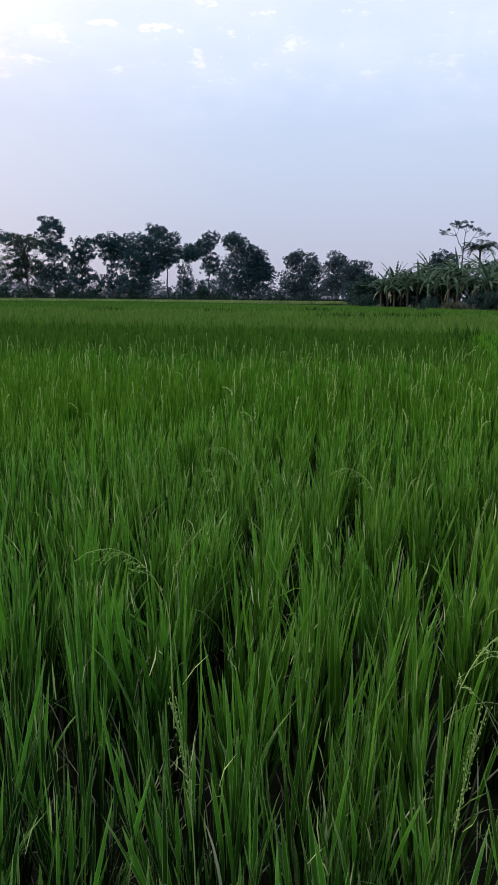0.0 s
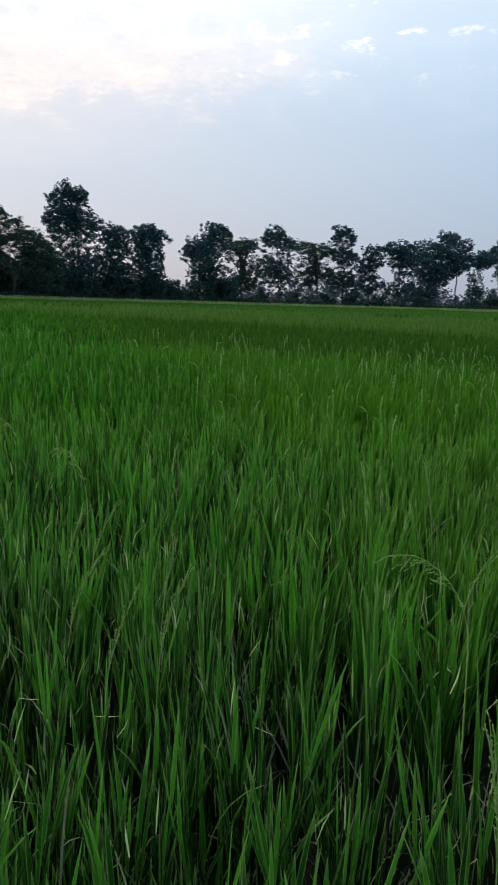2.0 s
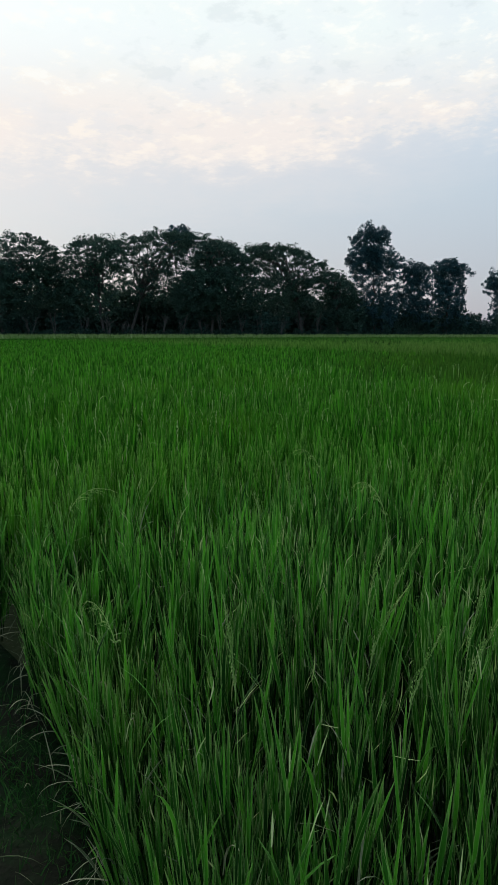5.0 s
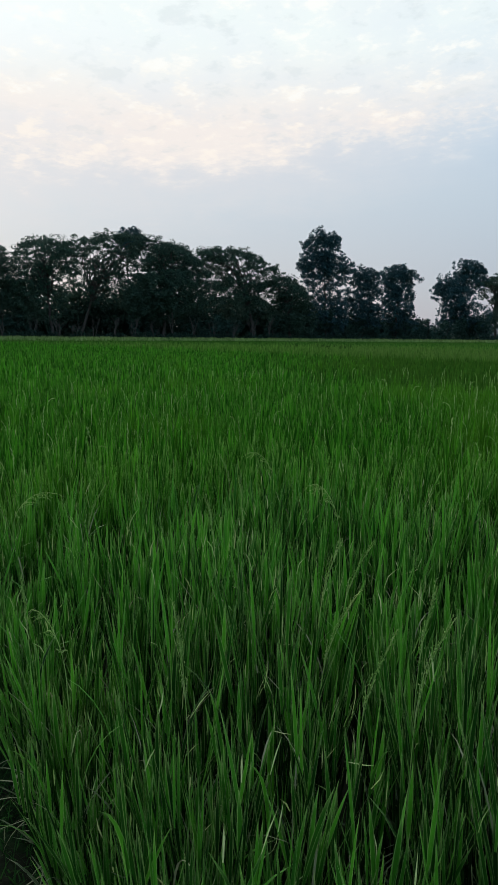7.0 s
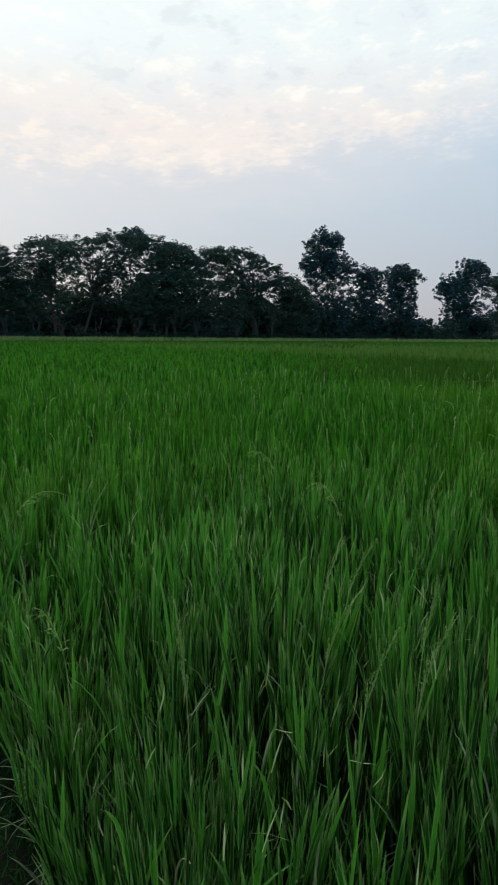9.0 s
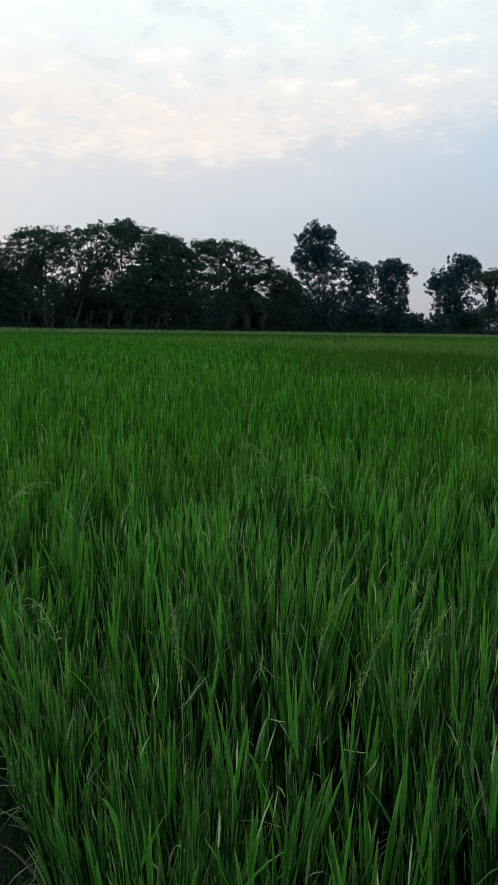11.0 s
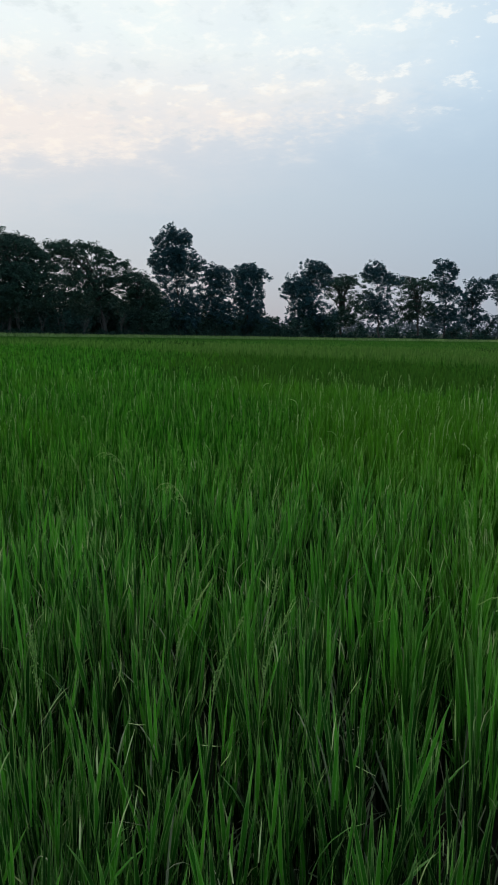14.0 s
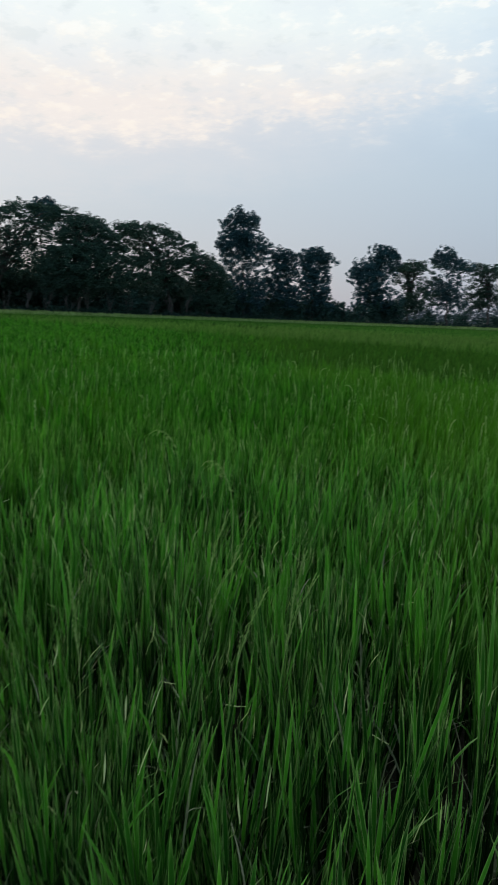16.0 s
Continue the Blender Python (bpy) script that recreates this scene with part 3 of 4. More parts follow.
roadside_tree((-31.3, 100.8), 17.3, [(-1.9, 8.6, 1.2, 0.7), (-0.1, 9.1, 1.5, 0.8), (1.4, 7.8, 1.5, 1.1), (-0.4, 7.1, 1.2, 0.8), (0.5, 5.1, 1.2, 0.7), (-1.6, 3.7, 1.1, 0.7), (1.0, 2.8, 1.0, 0.8)])
roadside_tree((-28.7, 108.3), 14.8, [(-1.2, 9.8, 1.7, 0.9), (0.2, 8.9, 1.7, 1.1), (-2.2, 7.8, 1.2, 0.9), (-0.9, 6.6, 1.9, 1.1), (0.5, 5.0, 1.4, 1.0), (-1.3, 3.7, 1.6, 1.0), (-0.5, 2.4, 1.2, 0.7)])
roadside_tree((-25.8, 111.8), 13.0, [(-2.3, 11.6, 1.0, 0.6), (-1.3, 11.0, 1.3, 0.8), (0.8, 10.2, 0.8, 0.9), (-1.6, 9.3, 1.8, 1.2), (1.0, 8.1, 0.9, 1.1), (-0.6, 7.3, 1.6, 1.1), (-2.3, 6.0, 1.3, 0.9)])
roadside_tree((-24.7, 117.2), 11.9, [(1.0, 8.9, 1.5, 0.9), (1.9, 8.2, 1.1, 0.8), (0.1, 7.3, 1.1, 0.7), (0.5, 4.5, 0.8, 0.9), (0.2, 2.9, 1.0, 1.0)])
roadside_tree((-21.5, 124.3), 9.8, [(0.1, 11.6, 1.1, 0.8), (-0.6, 10.3, 1.3, 0.8), (-2.2, 9.2, 1.6, 0.9), (-0.1, 8.3, 1.3, 0.8), (0.5, 6.2, 0.9, 1.0), (-0.6, 3.8, 0.9, 0.8)])
roadside_tree((-16.1, 134.9), 6.8, [(-2.8, 12.6, 0.8, 0.7), (-3.9, 11.5, 1.3, 0.8), (-2.0, 10.7, 1.9, 1.4), (-0.2, 9.6, 1.7, 1.2), (-1.2, 7.6, 3.2, 1.9), (1.9, 9.2, 1.0, 1.0), (1.1, 6.2, 2.5, 1.9), (-2.1, 4.6, 2.8, 1.9), (2.8, 6.4, 1.1, 1.4), (0.5, 3.1, 3.2, 1.3)])
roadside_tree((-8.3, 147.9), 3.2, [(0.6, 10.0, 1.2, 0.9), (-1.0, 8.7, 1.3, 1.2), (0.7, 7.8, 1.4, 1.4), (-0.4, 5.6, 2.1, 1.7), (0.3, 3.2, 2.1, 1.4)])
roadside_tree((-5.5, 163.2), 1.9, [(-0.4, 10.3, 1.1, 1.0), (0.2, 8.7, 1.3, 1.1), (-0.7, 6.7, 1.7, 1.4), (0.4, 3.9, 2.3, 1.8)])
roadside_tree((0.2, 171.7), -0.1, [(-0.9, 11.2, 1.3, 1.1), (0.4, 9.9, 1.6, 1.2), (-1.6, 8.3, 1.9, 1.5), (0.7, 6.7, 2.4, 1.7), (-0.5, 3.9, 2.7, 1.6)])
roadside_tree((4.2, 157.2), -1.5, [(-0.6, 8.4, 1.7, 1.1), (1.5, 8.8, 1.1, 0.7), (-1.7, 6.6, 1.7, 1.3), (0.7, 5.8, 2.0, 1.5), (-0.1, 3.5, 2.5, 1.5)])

roadside_tree((14.1, 103.0), -7.8, [(-0.4, 7.6, 1.1, 0.7), (0.8, 7.1, 0.9, 0.6), (-1.2, 6.3, 1.0, 0.8), (0.2, 5.8, 1.5, 1.0), (-0.5, 4.2, 1.6, 1.1), (0.7, 2.8, 1.6, 1.1)])


def shrub(name, at, lobes, mat, seed, size=0.2, density=1.2, base=0.0, label="", group="", category="bush"):
    rng = np.random.default_rng(seed)
    root = new(name)
    root.matrix_world = pose(at[0], at[1], base, 0, 0, rng.uniform(0, 360))
    for i in range(4):
        e = (rng.normal(0, 0.4), rng.normal(0, 0.4), lobes[0][2] * rng.uniform(0.7, 1.1))
        part("stem", mesh_np("stem", *tube(curved(rng, (rng.normal(0, .08), rng.normal(0, .08), -0.1), e), np.linspace(0.05, 0.012, 6), 5), bark), root)
    part("foliage", mesh_np("foliage", *heap(rng, lobes, size, density, 1.0, 0.4), mat), root)
    return tagged(root, label, category, group)


def row_point(az, extra=0.0):
    d = ROW_D / math.cos(radians(ROW_AZ - az)) + extra
    return -math.sin(radians(az)) * d, math.cos(radians(az)) * d


def build_understory():
    rng = np.random.default_rng(77)
    # separate bushes between the trunks
    for az, h, w in [(69.0, 2.6, 2.2), (44.1, 2.6, 1.9), (42.0, 3.0, 2.0), (41.4, 2.4, 1.7), (39.3, 2.8, 1.9), (38.4, 2.6, 1.8), (36.7, 3.0, 1.9), (36.0, 2.4, 1.7), (31.9, 2.6, 1.8), (31.2, 3.0, 1.9), (65.5, 2.0, 2.0), (56.0, 2.4, 2.2), (52.6, 2.8, 2.4), (49.5, 2.3, 2.2), (45.9, 2.4, 1.8), (43.2, 2.2, 1.6),
                     (40.9, 2.2, 1.6), (37.7, 2.0, 1.5), (35.3, 2.6, 1.8), (34.2, 2.2, 1.6), (33.1, 1.9, 1.4), (30.3, 2.8, 1.7), (27.8, 1.7, 1.4),
                     (25.2, 1.8, 1.2), (22.5, 1.6, 1.3), (20.7, 2.0, 1.6), (18.6, 1.9, 1.4), (15.9, 2.0, 1.5), (10.6, 2.6, 1.9), (8.9, 2.0, 1.6), (4.4, 1.8, 1.8), (2.4, 2.2, 2.0)]:
        at = row_point(az, rng.uniform(-0.8, 1.8))
        lobes = [(rng.normal(0, 0.5) * w * 0.5, rng.normal(0, 0.3), h * q, w * rng.uniform(0.45, 0.7), w * 0.5, h * 0.32) for q in (0.75, 0.5, 0.35, 0.3)]
        shrub("bush", at, lobes, leaf_bush, int(az * 10) + 3, 0.26, 2.6, BANK, "dense dark green bush between the roadside trunks", "bank bushes")
    # thick growth behind the big trees
    lobes = []
    for az in np.arange(34.8, 74, 0.55):
        for q in range(7):
            x, y = row_point(az + rng.uniform(-0.3, 0.3), rng.uniform(5, 14))
            z = rng.choice([0.8, 1.0, 1.5, 2.0, 2.6, 3.2, 3.8, 4.6]) + rng.normal(0, 0.4)
            if az < 47:
                z = min(z, 3.4 if az > 43.5 else 1.9)
            lobes.append((x, y, z, rng.uniform(0.9, 1.7), 1.3, rng.uniform(0.7, 1.3)))
    ob = new("thicket", mesh_np("thicket", *heap(rng, lobes, 0.46, 2.2, 1.0, 0.7), leaf_rain))
    tagged(ob, "deep shaded thicket behind the spreading rain trees", "thicket", kind="stuff")
    lobes = []
    for az in np.arange(-3, 43.5, 0.4):
        x, y = row_point(az + rng.uniform(-0.2, 0.2), rng.uniform(6, 22))
        if az < 32 and rng.random() < 0.55:
            continue
        h = rng.uniform(0.5, 1.2)
        lobes.append((x, y, h * 0.8 + 0.3, rng.uniform(0.7, 1.6), 1.0, h))
    ob = new("hedge", mesh_np("hedge", *heap(rng, lobes, 0.34, 2.4, 1.0, 0.7), leaf_bush))
    tagged(ob, "low grey-green scrub on the far side of the road", "scrub", kind="stuff")
    # low growth along the near shoulder of the bank
    lobes = []
    for s in np.arange(-55, 165, 0.55):
        p = ROW_N * (ROW_D - 3.0 + rng.normal(0, 0.3)) + ROW_T * s
        h = rng.uniform(0.26, 0.44)
        lobes.append((p[0], p[1], BANK - 0.10 + h * 0.6, rng.uniform(0.35, 0.6), 0.4, h))
    ob = new("bank_scrub", mesh_np("bank_scrub", *heap(rng, lobes, 0.20, 2.6, 1.0, 0.3), leaf_weed_shaded))
    tagged(ob, "ragged weeds along the top of the road bank, shade in their colour", "weeds", kind="stuff")


build_understory()


def bare_shrub(at, height, seed):
    """A leafless pale-stemmed shrub: a few crooked stems that fork near the top."""
    rng = np.random.default_rng(seed)
    root = new("bare_shrub")
    root.matrix_world = pose(at[0], at[1], BANK, 0, 0, rng.uniform(0, 360))
    for i in range(rng.integers(2, 5)):
        a = rng.uniform(0, 6.3)
        foot = np.array([rng.normal(0, 0.12), rng.normal(0, 0.12), -0.1])
        end = np.array([math.cos(a) * 0.5, math.sin(a) * 0.5, height * rng.uniform(0.6, 1.0)])
        way = curved(rng, foot, end, 0, 0.14, 7)
        stem = part("stem", mesh_np("stem", *tube(way, np.linspace(0.055, 0.02, 7), 6), bark_grey, True), root)
        for j in (3, 4, 5):
            b = rng.uniform(0, 6.3)
            tip = way[j] + [math.cos(b) * 0.4, math.sin(b) * 0.4, rng.uniform(0.4, 0.8)]
            part("twig", mesh_np("twig", *tube(curved(rng, way[j], tip, 0, 0.12, 5), np.linspace(0.025, 0.008, 5), 5), bark_grey, True), stem)
    return tagged(root, "leafless grey shrub with crooked pale stems on the bank", "shrub", "bare shrubs")


for i, az in enumerate([68.2, 66.6, 64.3, 62.4, 61.2, 59.8, 58.3, 56.9, 55.2, 53.8, 52.1, 50.7, 49.1, 47.6, 46.4]):
    bare_shrub(row_point(az, -2.6 + 0.4 * (i % 3)), 1.5 + 0.35 * ((i * 7) % 4), 800 + i)


def build_far_woods():
    rng = np.random.default_rng(12)
    lobes = []
    for az in np.arange(-24, 100, 0.30):
        d = rng.uniform(330, 400)
        top = 7.0 + 1.8 * math.sin(az * 0.9) + 1.6 * math.sin(az * 2.3 + 1) + rng.uniform(-1.5, 1.5)
        x, y = -math.sin(radians(az)) * d, math.cos(radians(az)) * d
        for q in (0.8, 0.45, 0.15):
            lobes.append((x, y, top * q, rng.uniform(2.0, 3.6), 2.4, top * 0.27))
    ob = new("distant_woods", mesh_np("distant_woods", *heap(rng, lobes, 1.2, 1.5, 1.0, 1.7), far_leaf_hazed))
    tagged(ob, "line of distant woods, pale bluish evening haze put into its colour", "woods", kind="stuff")


build_far_woods()


# ---------------------------------------------------------------- banana grove beside the field
def frond_blade(rng, start, az, rise, length, width, bend, slits):
    """A long leaf along a bending midrib, its two halves hanging, torn into strips."""
    n = 9
    s = np.linspace(0, 1, n)
    ang = rise - bend * s
    h = np.concatenate([[0], np.cumsum(np.cos(ang[:-1]) * length / (n - 1))])
    v = np.concatenate([[0], np.cumsum(np.sin(ang[:-1]) * length / (n - 1))])
    mid = np.stack([start[0] + h * math.cos(az), start[1] + h * math.sin(az), start[2] + v], 1)
    side = np.array([-math.sin(az), math.cos(az), 0])
    w = width * np.clip(np.sin(np.pi * (0.08 + 0.90 * s)) ** 0.6, 0.05, 1) / 2
    vs, ts = [], []
    for sg in (-1, 1):
        for i in range(n - 1):
            gap = slits * rng.uniform(0.1, 0.5)
            drop = rng.uniform(0.15, 0.6)
            a, b = mid[i], mid[i + 1]
            o1 = a + (b - a) * gap * 0.4 + side * sg * w[i] - [0, 0, w[i] * drop]
            o2 = b - (b - a) * gap * 0.4 + side * sg * w[i + 1] - [0, 0, w[i + 1] * drop]
            k = len(vs)
            vs += [a, b, o2, o1]
            ts += [(k, k + 1, k + 2), (k, k + 2, k + 3)]
    return np.array(vs), np.array(ts)


def banana_plant(at, height, seed, leaves=10, arch=0.0):
    rng = np.random.default_rng(seed)
    root = new("banana_plant")
    root.matrix_world = pose(at[0], at[1], 0, 0, 0, 0)
    stem = height * rng.uniform(0.36, 0.50)
    part("stem", mesh_np("stem", *tube(curved(rng, (0, 0, -0.1), (rng.normal(0, .15), rng.normal(0, .15), stem), 0, 0.06), np.linspace(0.17, 0.09, 6), 9), banana_stem, True), root, "fibrous pale brown stem")
    for i in range(leaves):
        rise = rng.uniform(0.35, 1.55)
        v, t = frond_blade(rng, (0, 0, stem - rng.uniform(0, 0.5)), i * 2.4 + rng.uniform(-.4, .4), rise, height * rng.uniform(0.42, 0.58), rng.uniform(0.30, 0.46), rng.uniform(0.5, 2.6) + arch, 1.0)
        leaf = part("leaf", mesh_np("leaf", v, t, leaf_banana), root)
        rib = np.concatenate([v[0:32:4], v[29:30]])
        part("midrib", mesh_np("midrib", *tube(rib + [0, 0, 0.012], np.linspace(0.026, 0.010, len(rib)), 5), banana_rib), leaf, "pale green midrib")
    for i in range(1):
        v, t = frond_blade(rng, (0, 0, stem - 0.3), rng.uniform(0, 6.3), 0.1, height * 0.38, 0.25, 1.8, 1.0)
        part("dead_leaf", mesh_np("dead_leaf", v, t, rice_dry), root, "withered brown leaf hanging down")
    return tagged(root, "tall banana plant with torn arching green leaves", "banana plant", "banana grove")


for i, (x, y, h) in enumerate([(5.9, 98, 5.6), (6.6, 95.5, 5.8), (7.4, 96.5, 6.5), (8.4, 98, 6.8), (8.9, 94.5, 6.4), (10.2, 95.5, 6.9),
                               (11.2, 93, 7.2), (11.8, 96.5, 7.8), (12.4, 94.5, 8.2), (14.6, 93, 8.2), (15.4, 95.5, 8.6), (16.2, 92, 8.2), (17.6, 90.5, 7.6), (18.2, 94, 8.4),
                               (19.2, 91.5, 8.0), (20.8, 90, 7.6), (21.6, 93.5, 8.2), (22.6, 91, 7.8)]):
    banana_plant((x, y), h * 1.12, 300 + i, 17)
for i, (x, y, h) in enumerate([(12.9, 88.5, 8.6), (14.2, 89.3, 9.2), (17.0, 87.0, 7.8)]):
    banana_plant((x, y), h, 340 + i, 19, 0.7)


def palm(at, height, fronds, length, seed, label, droop=1.9):
    rng = np.random.default_rng(seed)
    root = new("palm")
    root.matrix_world = pose(at[0], at[1], 0, 0, 0, 0)
    part("trunk", mesh_np("trunk", *tube(curved(rng, (0, 0, -0.1), (rng.normal(0, .3), 0, height), 0, 0.05, 8), np.linspace(0.2, 0.12, 8), 9), bark, True), root)
    for i in range(fronds):
        az, rise = i * 2.4 + rng.uniform(-.3, .3), rng.uniform(0.1, 1.35)
        n = 26
        s = np.linspace(0, 1, n)
        ang = rise - droop * s ** 1.3
        h, v = np.cumsum(np.cos(ang)) * length / n, np.cumsum(np.sin(ang)) * length / n
        mid = np.stack([h * math.cos(az), h * math.sin(az), height + v], 1)
        rib = tube(mid[::5], np.linspace(0.035, 0.01, len(mid[::5])), 5)
        base = np.repeat(mid[3:], 2, 0)
        sg = np.tile([1, -1], n - 3)
        ln = np.repeat(np.sin(np.pi * (0.12 + 0.82 * s[3:])) * length * 0.27, 2)
        m = len(base)
        lv = blades(rng, base, az + sg * rng.uniform(0.7, 1.1, m), rng.uniform(1.3, 1.8, m), ln, np.full(m, 0.17), rng.uniform(0.5, 1.1, m), 3)
        part("frond", mesh_np("frond", *joined([rib, lv]), leaf_palm), root)
    return tagged(root, label, "palm", "banana grove")


palm((18.4, 101.0), 8.2, 24, 2.7, 42, "dark slender palm standing over the banana grove", 1.7)


def umbrella_tree():
    rng = np.random.default_rng(61)
    root = new("umbrella_tree")
    root.matrix_world = pose(17.9, 112.5, 0, 0, 0, -9) @ Matrix.Diagonal((0.82, 0.82, 0.97, 1))
    part("trunk", mesh_np("trunk", *tube(curved(rng, (-0.2, 0, -0.1), (0.3, 0, 9.2), 0, 0.05, 8), np.linspace(0.2, 0.1, 8)), bark_pale, True), root)
    lobes = []
    arms = []
    for u, z in ((-1.1, 11.2), (0.5, 11.6), (1.8, 10.9)):
        arms.append(np.array((u, rng.uniform(-.4, .4), z)))
        part("limb", mesh_np("limb", *tube(curved(rng, (0.3, 0, 9.0), arms[-1], -0.04, 0.1), np.linspace(0.10, 0.05, 6), 6), bark_pale, True), root)
    for u, z, r, rz, a in [(-2.9, 12.0, 1.0, 0.4, 0), (-1.7, 12.7, 1.1, 0.4, 0), (-0.4, 13.2, 1.1, 0.45, 0), (0.7, 13.1, 1.1, 0.4, 1), (1.7, 12.5, 0.9, 0.4, 1),
                           (2.7, 12.1, 1.0, 0.4, 2), (3.8, 11.4, 0.8, 0.35, 2), (-3.3, 11.4, 0.6, 0.35, 0), (0.0, 12.5, 0.9, 0.4, 1)]:
        lobes.append((u, rng.uniform(-.8, .8), z, r, r, rz))
        part("limb", mesh_np("limb", *tube(curved(rng, arms[a], (u, lobes[-1][1], z), -0.05, 0.12), np.linspace(0.05, 0.015, 6), 5), bark_pale, True), root)
    part("crown", mesh_np("crown", *heap(rng, [(a, b, c, d * 1.3, e * 1.2, f * 0.75) for a, b, c, d, e, f in lobes], 0.2, 2.0, 0.5, 0.6), leaf_hazed), root)
    tagged(root, "tall thin tree with a sparse flat umbrella crown", "tree")


umbrella_tree()
for i, (x, y, w, h, m) in enumerate([(10.6, 85.6, 1.3, 1.9, leaf_bush), (12.6, 81.4, 1.2, 1.5, leaf_grey), (13.9, 80.8, 1.1, 1.3, leaf_grey), (3.9, 94.5, 1.5, 2.4, leaf_bush), (15.8, 84.0, 1.8, 2.4, leaf_bush),
                                     (18.0, 83.0, 1.8, 2.8, leaf_bush), (20.2, 84.0, 1.8, 2.6, leaf_bush), (7.9, 70.0, 0.5, 1.15, leaf_bush)]):
    shrub("bush", (x, y), [(0, 0, h * 0.62, w, w * .8, h * .36), (w * .5, 0, h * .4, w * .6, w * .6, h * .35), (-w * .5, .2, h * .42, w * .6, w * .6, h * .34)], m, 500 + i,
          0.16, 2.8, 0, "rounded dusty grey-green bush beside the rice" if m is leaf_grey else "dark green bush at the foot of the bananas", "grove bushes")


def build_grove_back():
    rng = np.random.default_rng(9)
    lobes = []
    for q in range(150):
        x = rng.uniform(2, 27)
        y = 101 - 0.35 * x + rng.uniform(0, 6)
        lobes.append((x, y, rng.uniform(0.8, 3.6 + 0.10 * x), rng.uniform(0.9, 1.5), 1.0, rng.uniform(0.7, 1.2)))
    ob = new("grove_thicket", mesh_np("grove_thicket", *heap(rng, lobes, 0.40, 2.6, 1.0, 0.6), leaf_bush))
    tagged(ob, "dense dark undergrowth behind the banana plants", "thicket", kind="stuff")


build_grove_back()


# ---------------------------------------------------------------- rice
def hill(rng, tillers, per, segs, wide, tall, spread=0.04, fold=0.0):
    """The leaves of one planted hill of rice: tillers that lean outwards, each with long upright pointed leaves."""
    n = tillers * per
    ta = rng.uniform(0, 2 * np.pi, tillers)
    tr = spread * np.sqrt(rng.uniform(0, 1, tillers))
    lean = rng.uniform(0.0, 0.10, tillers)
    grown = rng.uniform(0.80, 1.04, tillers)
    i, rank = np.repeat(np.arange(tillers), per), np.tile(np.arange(per), tillers)
    h0 = (0.16 + 0.46 * (rank + rng.uniform(0, 0.9, n)) / per) * grown[i] * tall
    out = tr[i] + np.sin(lean[i]) * h0
    base = np.stack([np.cos(ta[i]) * out, np.sin(ta[i]) * out, h0], 1)
    az = ta[i] + rng.normal(0, 1.1, n)
    tilt = lean[i] * 0.6 + rng.gamma(2.0, 0.055, n)
    length = np.minimum(rng.uniform(0.17, 0.33, n), np.maximum(0.13, rng.normal(0.96, 0.07, n) * tall - h0))
    droop = rng.gamma(1.2, 0.07, n)
    droop = np.where(rng.random(n) < 0.03, droop + rng.uniform(0.6, 1.8, n), droop)
    width = rng.uniform(0.0100, 0.0165, n) * wide
    return blades(rng, base, az, tilt, length, width, droop, segs, fold)


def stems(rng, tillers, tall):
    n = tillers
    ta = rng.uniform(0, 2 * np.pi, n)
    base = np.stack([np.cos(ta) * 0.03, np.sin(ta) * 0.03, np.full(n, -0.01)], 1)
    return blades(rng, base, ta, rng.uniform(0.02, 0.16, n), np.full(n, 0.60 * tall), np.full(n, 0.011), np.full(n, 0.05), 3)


def dry_leaves(rng, n):
    base = np.stack([rng.normal(0, 0.05, n), rng.normal(0, 0.05, n), rng.uniform(0.05, 0.48, n)], 1)
    return blades(rng, base, rng.uniform(0, 6.3, n), rng.uniform(0.08, 0.6, n), rng.uniform(0.15, 0.36, n), rng.uniform(0.0025, 0.006, n), rng.uniform(0.1, 1.5, n), 6)


def pale_tips(rng, n, wide, tall):
    """Short withered leaf ends standing out of a hill at all angles."""
    a = rng.uniform(0, 6.3, n)
    r = rng.uniform(0.02, 0.11, n)
    base = np.stack([np.cos(a) * r, np.sin(a) * r, rng.uniform(0.30, 0.86, n) * tall], 1)
    return blades(rng, base, rng.uniform(0, 6.3, n), rng.gamma(2.0, 0.16, n), rng.uniform(0.03, 0.10, n), rng.uniform(0.0012, 0.0026, n) * wide, rng.normal(0, 0.5, n), 2)


